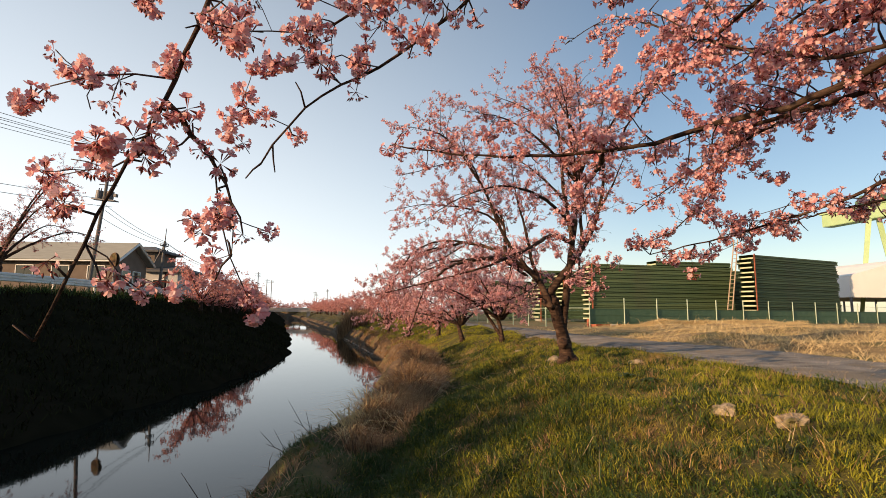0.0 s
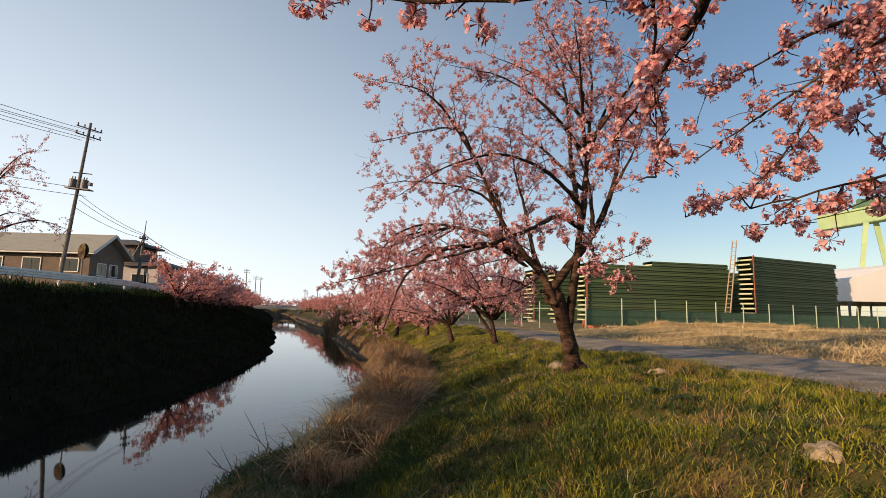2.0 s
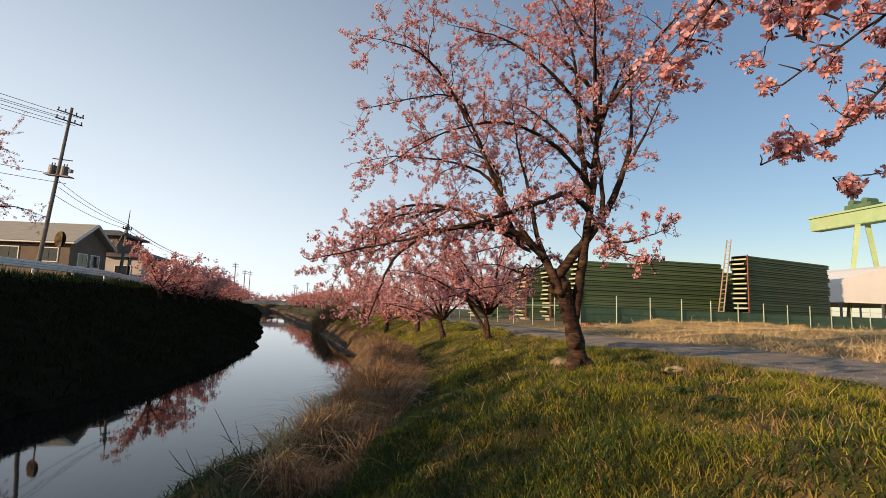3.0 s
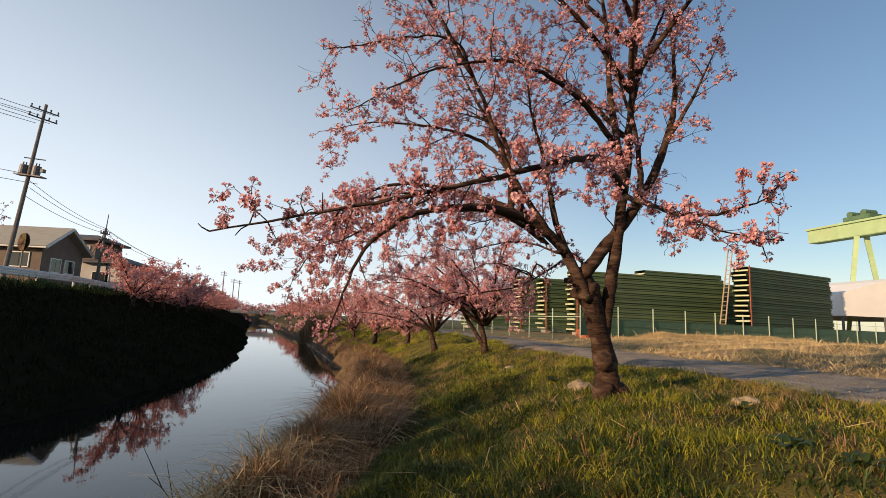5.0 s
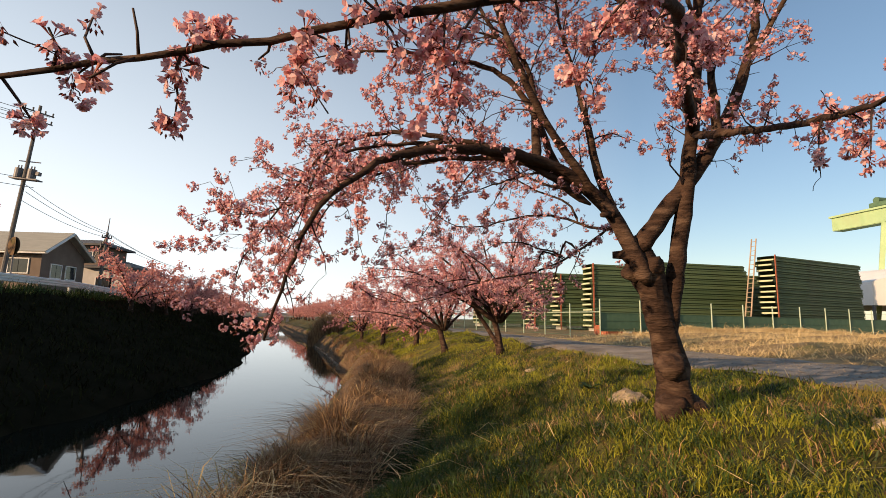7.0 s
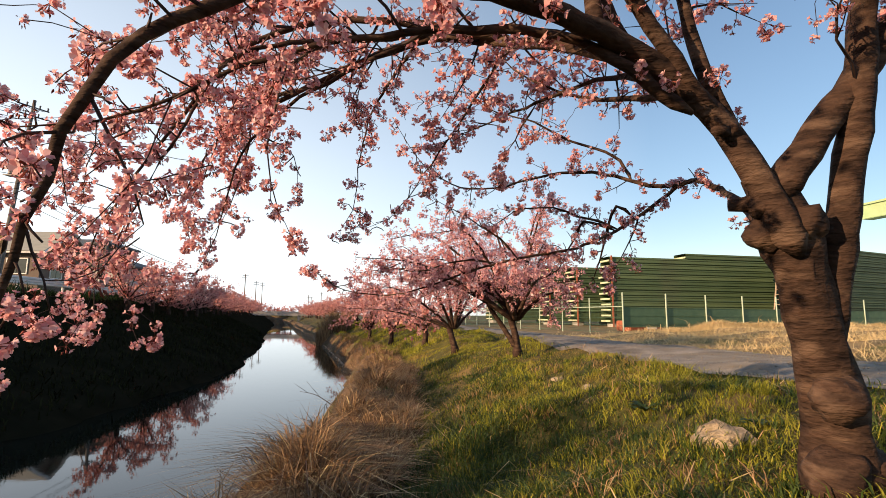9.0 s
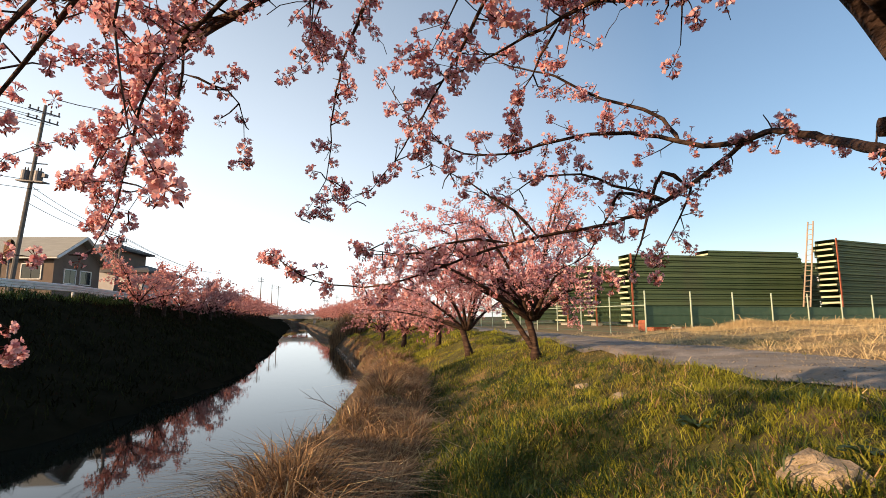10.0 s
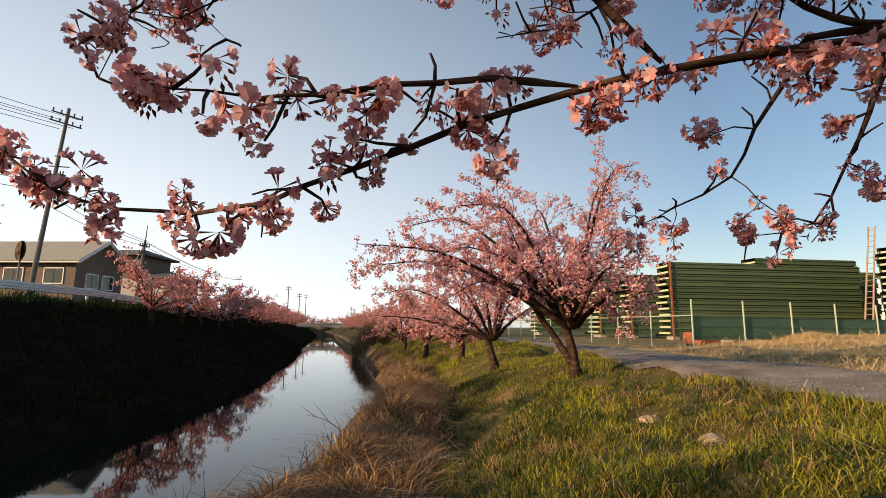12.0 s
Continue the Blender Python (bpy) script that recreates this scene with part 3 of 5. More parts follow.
LIMBS1.append(([(2.75, 10.0, 4.6), (1.9, 10.3, 5.6), (1.0, 10.5, 6.1)], 0.04))
LIMBS1.append(([(2.6, 9.95, 3.1), (1.9, 9.3, 3.5), (1.1, 8.7, 3.6), (0.3, 8.3, 3.3), (-0.4, 8.1, 2.8)], 0.04, 0.7, 0.45))
LIMBS1.append(([(-0.36, 10.8, 2.62), (-0.75, 11.0, 2.6), (-0.79, 11.0, 2.31), (-0.84, 11.0, 2.08), (-0.9, 11.0, 1.88), (-1.01, 11.0, 1.67)], 0.014, 0.28, 0.8))
LIMBS1.append(([(-0.78, 11.0, 2.39), (-0.63, 11.02, 2.34), (-0.49, 11.03, 2.24), (-0.46, 11.05, 1.93)], 0.008, 0.2, 0.8))
LIMBS1.append(([(-0.36, 10.8, 2.62), (-0.91, 11.0, 2.58), (-1.03, 10.97, 2.19), (-1.12, 10.93, 1.93), (-1.21, 10.9, 1.75)], 0.012, 0.26, 0.8))
LIMBS1.append(([(1.6, 9.95, 2.25), (1.53, 10.1, 2.36), (1.42, 10.5, 2.54), (1.13, 10.8, 2.53), (0.83, 11.0, 2.47), (0.49, 11.2, 2.39)], 0.022, 0.42, 0.5))
LIMBS1.append(([(1.62, 9.98, 2.2), (1.36, 10.6, 2.48), (1.06, 10.9, 2.77), (0.81, 11.0, 3.05)], 0.02, 0.42, 0.5))
LIMBS1.append(([(1.13, 10.8, 2.53), (0.98, 11.05, 2.3), (0.92, 11.2, 2.1)], 0.008, 0.25, 0.5))
LIMBS1.append(([(0.3, 10.5, 2.8), (-0.51, 10.2, 2.54), (-0.68, 9.9, 1.96), (-0.81, 9.8, 1.55), (-0.83, 9.7, 1.31)], 0.02, 0.35, 0.5))
LIMBS1.append(([(0.5, 10.4, 2.8), (0.0, 10.3, 2.48), (-0.35, 10.4, 2.32), (-0.63, 10.5, 2.08), (-0.79, 10.6, 1.62), (-0.88, 10.6, 1.42)], 0.018, 0.35, 0.5))
tree1 = cherry(11, rel([(2.52, 10.3, W1[2]), (2.5, 10.3, W1[2] + 0.25), (2.37, 10.2, 1.05), (2.21, 10.08, 1.5), (2.06, 10.05, 1.85)], W1), (0.175, 0.138, 0.125, 0.125, 0.09),
               [(rel(c, W1), *r) for c, *r in LIMBS1], 0.74, FINE, near_mats, "old cherry tree in pink blossom, leaning forked trunk", W1, gap=0.145, length=0.95, size=0.95, far_above=2.0, twig_sides=3)

def knot(tree, p, r, seed, towards=None):
    """A swollen knot of bark on a trunk; with towards, the stub of a cut branch grows out of it."""
    bm = bmesh.new()
    bmesh.ops.create_icosphere(bm, subdivisions=3, radius=r)
    for v in bm.verts:
        v.co *= 1 + 0.3 * noise.noise(v.co * (1.6 / r) + Vector((seed, 0, 0))) + 0.1 * noise.noise(v.co * (4.5 / r))
    if towards:
        rod(bm, (0, 0, 0), Vector(towards), r * 0.62, r * 0.42, 10)
    bmesh.ops.translate(bm, verts=bm.verts[:], vec=Vector(p) - tree.location)
    for f in bm.faces:
        f.smooth = True
    part("knot", bm, M["bark"], tree, "swollen bark knot")
for at, r, seed, stub in (((1.86, 9.95, 2.02), 0.05, 1, (-0.11, -0.08, -0.02)), ((2.06, 10.06, 1.56), 0.085, 2, None), ((2.02, 10.02, 1.70), 0.07, 3, (-0.12, 0.05, 0.0)),
                          ((2.19, 10.0, 1.60), 0.10, 4, None), ((2.38, 10.12, 0.80), 0.11, 5, None), ((2.42, 10.22, 0.42), 0.14, 6, None), ((2.62, 10.26, 0.40), 0.13, 7, None)):
    knot(tree1, at, r, seed, stub)

# the tree at the start, its limbs over the walker
W0 = foot(3.0, -1.4)
LIMBS0 = []
LIMBS0.append(([(2.8, -1.3, 1.9), (2.3, -0.2, 2.9), (1.2, 0.7, 3.3), (0.0, 1.3, 3.2), (-0.65, 1.6, 2.8), (-0.83, 1.65, 2.48), (-0.95, 1.62, 2.07), (-1.06, 1.57, 1.77), (-1.2, 1.5, 1.3)], 0.045))
LIMBS0.append(([(-0.94, 1.62, 2.1), (-0.86, 1.66, 1.99), (-0.78, 1.67, 1.89), (-0.72, 1.68, 1.76), (-0.72, 1.7, 1.58)], 0.013))
LIMBS0.append(([(2.8, -1.3, 1.9), (2.6, 0.2, 2.9), (1.5, 1.5, 3.4), (0.6, 2.0, 3.2), (0.11, 2.2, 2.85), (-0.22, 2.15, 2.54), (-0.59, 2.05, 2.25), (-0.75, 2.0, 1.99)], 0.04))
LIMBS0.append(([(0.5, 2.0, 3.15), (0.0, 2.15, 2.95), (-0.37, 2.2, 2.82), (-0.57, 2.1, 2.64), (-0.93, 1.9, 2.5)], 0.017))
LIMBS0.append(([(2.9, -1.3, 1.8), (2.7, 0.6, 2.6), (2.3, 1.6, 2.75), (1.95, 2.4, 2.52), (1.65, 2.75, 2.5), (1.09, 3.05, 2.41), (0.24, 3.35, 2.46), (-0.36, 3.5, 2.58)], 0.05, 0.45))
LIMBS0.append(([(2.9, -1.3, 1.8), (3.0, 0.8, 2.1), (2.6, 2.4, 2.2), (2.38, 3.0, 2.07), (2.04, 3.5, 1.95), (1.65, 4.0, 1.86)], 0.04))
LIMBS0.append(([(2.9, -1.3, 1.9), (2.7, 0.8, 2.5), (2.04, 2.2, 2.64), (1.98, 2.6, 2.8), (1.76, 3.0, 3.08), (1.43, 3.3, 3.5)], 0.04))
LIMBS0.append(([(2.9, -1.3, 1.9), (3.1, 1.0, 2.7), (2.7, 3.0, 2.9), (2.3, 4.2, 2.7), (1.9, 4.9, 2.4)], 0.045))
LIMBS0.append(([(2.9, -1.3, 2.0), (2.6, 0.3, 3.5), (2.0, 2.0, 4.0), (1.2, 3.2, 4.0)], 0.05))
LIMBS0.append(([(1.01, 3.1, 2.4), (1.08, 3.4, 2.41), (1.13, 3.8, 2.42), (1.15, 4.2, 2.37), (1.12, 4.5, 2.3)], 0.02, 0.35))
LIMBS0.append(([(0.83, 3.14, 2.43), (0.98, 3.5, 2.26), (1.06, 3.67, 2.04), (1.05, 3.67, 1.91)], 0.007, 0.08))
LIMBS0.append(([(2.9, -1.3, 1.9), (3.2, 1.2, 2.6), (2.3, 3.6, 2.79), (2.6, 4.2, 2.98), (2.69, 4.5, 3.01), (2.7, 4.8, 2.94), (2.78, 5.07, 2.78), (2.74, 5.2, 2.61), (2.61, 5.2, 2.44), (2.33, 5.1, 2.23), (1.84, 5.0, 2.01)], 0.04, 0.45))
LIMBS0.append(([(2.6, 4.25, 2.97), (2.55, 4.4, 3.09), (2.53, 4.7, 3.17), (2.51, 5.0, 3.19), (2.35, 5.2, 3.13), (2.23, 5.3, 3.1), (2.17, 5.39, 2.89)], 0.018, 0.4))
LIMBS0.append(([(2.69, 4.5, 3.01), (2.76, 4.5, 2.89), (2.82, 4.5, 2.69), (2.98, 4.4, 2.59)], 0.01, 0.2))
LIMBS0.append(([(3.0, 0.8, 2.1), (2.76, 4.2, 2.14), (2.69, 4.4, 2.08), (2.65, 4.6, 2.01), (2.51, 4.8, 1.96), (2.22, 5.0, 1.96)], 0.016, 0.25))
LIMBS0.append(([(2.7, 0.8, 2.6), (2.04, 2.4, 2.87), (2.11, 2.9, 2.98), (1.84, 3.5, 3.4), (1.45, 4.0, 3.89), (1.11, 4.4, 3.86)], 0.03, 0.5, 0.8))
LIMBS0.append(([(2.6, 0.3, 3.4), (1.82, 2.8, 3.22), (1.9, 3.3, 3.29), (1.76, 3.8, 3.24), (1.48, 4.3, 3.27), (1.14, 4.8, 3.42)], 0.03, 0.5, 0.8))
LIMBS0.append(([(2.9, 0.8, 2.8), (2.27, 2.9, 3.29), (2.4, 3.5, 3.06), (2.38, 4.0, 2.81), (2.34, 4.5, 2.45)], 0.022, 0.4, 0.7))
LIMBS0.append(([(2.0, 2.0, 4.0), (1.82, 4.6, 3.3), (1.84, 5.1, 3.18), (1.69, 5.6, 2.94), (1.59, 6.0, 2.83)], 0.026, 0.45, 0.8))
LIMBS0.append(([(3.1, 1.0, 2.7), (2.96, 4.6, 3.1), (2.87, 4.9, 3.02), (2.88, 5.2, 2.73), (2.67, 5.5, 2.37)], 0.026, 0.35, 0.6))
tree0 = cherry(5, rel([(3.0, -1.4, W0[2]), (2.95, -1.35, 1.0), (2.8, -1.3, 1.9), (2.85, -1.25, 2.3)], W0), (0.22, 0.16, 0.13, 0.09),
               [(rel(c, W0), *r) for c, *r in LIMBS0], 0.58, FINE, near_mats, "cherry tree in pink blossom, limbs arching over the bank", W0, gap=0.18, length=0.62, twig_sides=3, size=1.15, far_above=2.45)

def wild_limbs(rng, height, reach, n, fork, lean=0.0):
    limbs = []
    for k in range(n):
        a = 2 * math.pi * (k + rng.uniform(-0.3, 0.3)) / n
        up = rng.uniform(0.35, 1.0)
        r = reach * (1.15 - 0.55 * up) * rng.uniform(0.8, 1.1) * (1 - lean * math.cos(a))
        h = height * up * (1 - 0.45 * lean * max(math.cos(a), 0))
        d = np.array([math.cos(a), math.sin(a), 0])
        ctrl = [np.array([0, 0, fork]) + d * 0.05, d * r * 0.3 + [0, 0, fork + (h - fork) * 0.5], d * r * 0.65 + [0, 0, fork + (h - fork) * 0.88], d * r + [0, 0, fork + (h - fork) * rng.uniform(0.75, 1.0)]]
        limbs.append(([tuple(c) for c in ctrl], 0.06 * height / 5))
    return limbs

# the next tree along the bank
r2 = np.random.default_rng(21)
W2 = foot(2.25, 19.7)
FORK2 = [([(0.02, 0, 0.25), (-0.3, 0.05, 0.75), (-0.65, 0.1, 1.3), (-0.95, 0.1, 2.1), (-1.1, 0.1, 3.0)], 0.075),
         ([(-0.1, 0, 1.0), (0.35, -0.2, 1.35), (0.7, -0.3, 1.2), (0.85, -0.35, 0.75)], 0.02, 0.35),
         ([(-0.2, 0, 1.3), (-1.0, -0.5, 2.0), (-1.9, -0.8, 2.25), (-2.6, -1.0, 1.9)], 0.035),
         ([(-0.2, 0, 1.2), (-0.9, 0.6, 1.9), (-1.8, 1.0, 2.3), (-2.5, 1.2, 2.1)], 0.035),
         ([(-0.1, 0, 1.2), (0.3, -0.6, 1.9), (0.5, -1.2, 2.3), (0.4, -1.7, 2.2)], 0.03),
         ([(-0.6, 0.1, 1.3), (-1.0, -0.5, 2.4), (-1.4, -0.9, 3.0), (-1.9, -1.2, 3.1)], 0.03),
         ([(-0.15, 0, 1.2), (-0.8, -0.3, 1.6), (-1.6, -0.4, 1.7), (-2.3, -0.4, 1.35)], 0.03, 0.6)]
cherry(22, [(0.05, 0, 0), (0, 0, 0.5), (-0.12, 0.05, 1.0), (-0.2, 0.1, 1.4)], (0.11, 0.085, 0.075, 0.06), wild_limbs(r2, 4.8, 3.0, 17, 0.9, 0.4) + FORK2, 0.88, MID, near_mats,
       "dense pink cherry tree with a slender trunk", W2, gap=0.22, length=0.95, size=1.15, twig_sides=3)
W3 = foot(0.9, 25.0)
cherry(23, [(0.1, 0, 0), (-0.05, 0, 0.6), (-0.2, 0.05, 1.1)], (0.15, 0.11, 0.08), wild_limbs(r2, 4.5, 3.3, 14, 0.9, 0.3), 0.85, MID, near_mats,
       "dense pink cherry tree behind the slender one", W3, gap=0.31, length=1.0, size=1.2, twig_sides=3)

# far trees: three kinds, copied
kinds = []
for k in range(3):
    kinds.append(cherry(40 + k, [(0, 0, 0), (0.05, 0, 0.7), (-0.05, 0.05, 1.3)], (0.16, 0.12, 0.09), wild_limbs(r2, 4.0, 3.0, 11, 0.8), 0.6, FAR, far_mats,
                        "cherry tree in pink blossom in the row on the bank", foot(-0.3 - 2.2 * k, 31.0 + 6.5 * k), gap=0.78, length=1.25, twig_sides=3, size=1.45, fine_step=0.3, sides=6))
frng = random.Random(3)
for k in range(30):
    y = 49 + 4.8 * k + frng.uniform(-1, 1)
    x = float(XR(y)) + 5.4 + frng.uniform(-0.6, 0.6)
    copy_thing(kinds[k % 3], pose(*foot(x, y), 0, 0, frng.uniform(0, 360)))
for k in range(34):
    y = 36.6 + 4.5 * k + frng.uniform(-1.2, 1.2)
    x = float(XL(y)) - 6.3 + frng.uniform(-0.7, 0.7)
    c = copy_thing(kinds[(k + 1) % 3], pose(*foot(x, y), 0, 0, frng.uniform(0, 360)))
    tagged(c, "pink cherry tree on the dark opposite bank", group="cherry trees on the opposite bank")
# unseen trees added to the row, sunward, to shade the ditch and lower slope
for y in (-15.0, -10.5, -8.0, -5.5, -3.4, -1.2, 1.0, 3.2, 6.5, 10.5):
    x = float(XL(y)) - 7.0 + frng.uniform(-0.5, 0.5)
    c = copy_thing(kinds[int(y) % 3], pose(*foot(x, y), 0, 0, frng.uniform(0, 360)) @ Matrix.Scale(1.16, 4))
    tagged(c, "pink cherry tree on the dark opposite bank", group="cherry trees on the opposite bank")
cherry(61, [(0, 0, 0), (0.1, 0, 1.2), (0.05, 0.1, 2.4)], (0.26, 0.2, 0.14), wild_limbs(np.random.default_rng(62), 7.8, 5.6, 13, 1.6), 0.65, MID, far_mats,
       "tall sparse cherry tree by the guard rail", foot(-23.4, 26.2), gap=0.36, length=1.6, size=1.35, twig_sides=3, group="cherry trees on the opposite bank")

# ---- yard behind the fence ----
def fence_run(a, b, spacing, height, label, screen=False):
    """Steel posts with a top wire and green mesh panels between two points."""
    a, b = Vector(a), Vector(b)
    d = b - a
    n = max(1, round(d.length / spacing))
    f = thing("mesh_fence", a.x, a.y, float(land(a.x, a.y)), math.degrees(math.atan2(d.y, d.x)), label, "fence")
    w = d.length / n
    for i in range(n + 1):
        bm = rod(bmesh.new(), (i * w, 0, -0.1), (i * w, 0, height), 0.03, sides=8)
        rod(bm, (i * w, 0, height), (i * w, 0, height + 0.03), 0.036, 0.02)
        part("post", bm, M["fence"], f)
    for i in range(n):
        bm = bmesh.new()
        x0, x1 = i * w + 0.03, (i + 1) * w - 0.03
        for k in range(5):
            z = 0.08 + (height - 0.3) * k / 4
            rod(bm, (x0, 0.01, z), (x1, 0.01, z), 0.007, sides=4)
        for k in range(0 if screen else int((x1 - x0) / 0.1)):
            rod(bm, (x0 + 0.1 * k, 0.015, 0.06), (x0 + 0.1 * k, 0.015, height - 0.2), 0.003, sides=3)
        part("mesh_panel", bm, M["mesh_green"], f)
        if not screen:
            part("top_rail", rod(bmesh.new(), (x0, -0.02, height * 0.75), (x1, -0.02, height * 0.75), 0.022, sides=6), M["fence"], f)
        if screen:
            # solid sheet added in place of see-through green mesh
            part("screen_sheet", boxm(x0, 0.03, 0.3, x1, 0.045, 1.1), M["mesh_green"], f, "solid green sheet standing in for the mesh screen")
    yard(f)
    return f
YARD = 1.28
def yard(ob, up=0.0):
    """Sets a thing of the yard at its full distance and size."""
    x, y = 0.25 + YARD * (ob.location.x - 0.25), 5.0 + YARD * (ob.location.y - 5.0)
    ob.matrix_world = pose(x, y, float(land(x, y)) + up * YARD, 0, 0, math.degrees(ob.rotation_euler.z))
    ob.scale = (YARD, YARD, YARD)
CORNER = (7.6, 27.2)
fence_run((*CORNER, 0), (33.0, 38.0, 0), 2.3, 1.65, "green steel post fence with wire mesh before the yard", True)
fence_run((*CORNER, 0), (-8.0, 78.0, 0), 2.3, 1.5, "green mesh fence beside the gravel path")

def panel_stack(x, y, rz, length, depth, layers, thick, label, red=False, base=None):
    """Corrugated green steel deck panels, piled flat with spacers."""
    s = thing("panel_stack", x, y, 0, rz, label, "steel panels", "panel stacks in the yard")
    rng = random.Random(int(x * 10))
    bm = bmesh.new()
    prof = [(0.02, 0.0), (0.0, 0.03), (0.0, 0.12), (0.05, 0.16), (0.05, 0.58), (0.0, 0.64), (0.0, 0.80), (0.10, 0.82), (0.10, 0.99)]
    front = []
    for (o, h) in prof:
        front.append((o, h * thick))
    vs = [bm.verts.new((xx, o, h)) for xx in (0, length) for o, h in front]
    n = len(front)
    for i in range(n - 1):
        bm.faces.new((vs[i], vs[n + i], vs[n + i + 1], vs[i + 1]))
    back = [bm.verts.new(p) for p in ((0, depth, 0.02 * thick), (length, depth, 0.02 * thick), (length, depth, 0.98 * thick), (0, depth, 0.98 * thick))]
    bm.faces.new((vs[n - 1], vs[2 * n - 1], back[2], back[3]))
    bm.faces.new((vs[0], back[0], back[1], vs[n]))
    bm.faces.new((back[0], back[3], back[2], back[1]))
    me = bpy.data.meshes.new("panel")
    bm.to_mesh(me)
    bm.free()
    me.materials.append(M["green_steel"])
    lip = boxm(-0.02, 0.05, 0.12 * thick, 0.0, depth - 0.05, 0.42 * thick)
    lme = bpy.data.meshes.new("end_lip")
    lip.to_mesh(lme)
    lip.free()
    lme.materials.append(M["edge_steel"])
    for k in range(layers):
        p = new("panel", me)
        p.parent = s
        off = rng.uniform(-0.14, 0.14)
        p.location = (off, rng.uniform(-0.03, 0.03), (0.3 if base is None else 0.0) + k * thick)
        q = new("end_lip", lme)
        q.parent = p
    for bx in () if base is not None else (0.3, length / 2 - 0.15, length - 0.6):
        part("bearer", boxm(bx, 0.2, 0, bx + 0.3, depth - 0.2, 0.3), M["concrete"], s)
    if red:
        part("upright", boxm(0.05, -0.08, 0, 0.15, -0.03, layers * thick + 0.35), M["rust"], s, "red primed steel upright")
    yard(s, 0.0 if base is None else base)
    return s
panel_stack(11.7, 40.9, 12, 13.2, 1.3, 12, 0.37, "long tall pile of green corrugated steel deck panels", True)
panel_stack(17.6, 42.15, 12, 7.1, 1.3, 1, 0.37, "single green steel panel lying on the long pile", base=0.3 + 12 * 0.37)
panel_stack(21.5, 46.0, 12, 7.0, 2.0, 12, 0.37, "pile of green steel panels behind the others")
panel_stack(23.1, 38.4, 25, 10.9, 1.15, 14, 0.355, "tall pile of green steel panels with red upright", True)
panel_stack(10.6, 45.6, 12, 7.0, 1.5, 11, 0.37, "pile of green steel panels behind the long pile", True)
panel_stack(9.0, 48.0, 12, 6.0, 2.0, 12, 0.37, "pile of green steel panels beside the fence", True)
panel_stack(5.2, 57.0, 12, 6.0, 2.0, 11, 0.36, "pile of green steel panels farther along the fence")

def ladder(x, y, rz, h):
    l = thing("ladder", x, y, float(land(x, y)), rz, "long wooden ladder leaning on the steel panels", "ladder")
    lean = 1.25
    for o in (-0.22, 0.22):
        part("rail", rod(bmesh.new(), (o, 0, 0), (o * 0.75, lean, h), 0.05, 0.04, 8), M["wood"], l)
    for k in range(int(h / 0.32)):
        t = (k + 0.7) * 0.32 / h
        w = 0.22 - 0.055 * t
        part("rung", rod(bmesh.new(), (-w, lean * t, h * t), (w, lean * t, h * t), 0.02, sides=6), M["wood"], l)
    yard(l)
ladder(21.3, 38.9, -70, 6.5)

tent = thing("storage_tent", 35.0, 44.4, 0.5, 4, "white canvas storage tent with steel legs", "tent")
bm = bmesh.new()
prof = [(0, 2.35), (0, 4.2), (4, 5.35), (8, 6.0), (12, 5.35), (16, 4.2), (16, 2.35)]
A = [bm.verts.new((px, 0, pz)) for px, pz in prof]
B = [bm.verts.new((px, 14, pz)) for px, pz in prof]
bm.faces.new(A)
bm.faces.new(B[::-1])
for i in range(len(prof) - 1):
    bm.faces.new((A[i], B[i], B[i + 1], A[i + 1]))
part("canopy", bm, M["canvas"], tent)
for px in (0.1, 4, 8, 12, 15.9):
    for yy in (0.1, 13.9):
        part("leg", boxm(px - 0.07, yy - 0.07, 0, px + 0.07, yy + 0.07, 2.36), M["metal"], tent)
yard(tent)

crane = thing("gantry_crane", 44.0, 58, 0.5, -82, "pale green steel gantry crane over the yard", "crane")
part("girder", boxm(0, -0.7, 10.7, 32, 0.7, 12.1, 0.05), M["crane"], crane)
part("rail_cap", boxm(-0.1, -0.9, 12.1, 32, 0.9, 12.3), M["crane"], crane)
for x in (5.4, 29.0):
    for side in (-1, 1):
        part("leg", rod(bmesh.new(), (x, 0.6 * side, 10.7), (x, 2.6 * side, 0), 0.32, 0.24, 4), M["crane"], crane)
    part("brace", rod(bmesh.new(), (x, -1.6, 5.4), (x, 1.6, 5.4), 0.14, sides=6), M["crane"], crane)
h = part("hoist", boxm(4.2, -0.8, 12.3, 7.0, 0.8, 12.8, 0.06), M["mesh_green"], crane)
for k in range(2):
    part("winch_drum", rod(bmesh.new(), (4.9 + 1.4 * k, -0.7, 13.0), (4.9 + 1.4 * k, 0.7, 13.0), 0.32, sides=12), M["mesh_green"], h)
yard(crane)

# ---- opposite bank ----
gr = thing("guard_rail", 0, 0, 0, 0, "white painted guard rail along the road", "guard rail")
ys = np.arange(-20, 110, 3.5)
RAIL = 2.12
for i, y in enumerate(ys):
    x = float(XL(y)) - 10.2
    part("post", rod(bmesh.new(), (x, y, RAIL - 0.2), (x, y, RAIL + 0.8), 0.065, sides=8), M["white"], gr)
    if i + 1 < len(ys):
        y2 = ys[i + 1]
        x2 = float(XL(y2)) - 10.2
        bm = bmesh.new()
        for h in (0.50, 0.63, 0.76):
            rod(bm, (x + 0.07, y, RAIL + h), (x2 + 0.07, y2, RAIL + h), 0.07, sides=6)
        part("beam", bm, M["white"], gr)

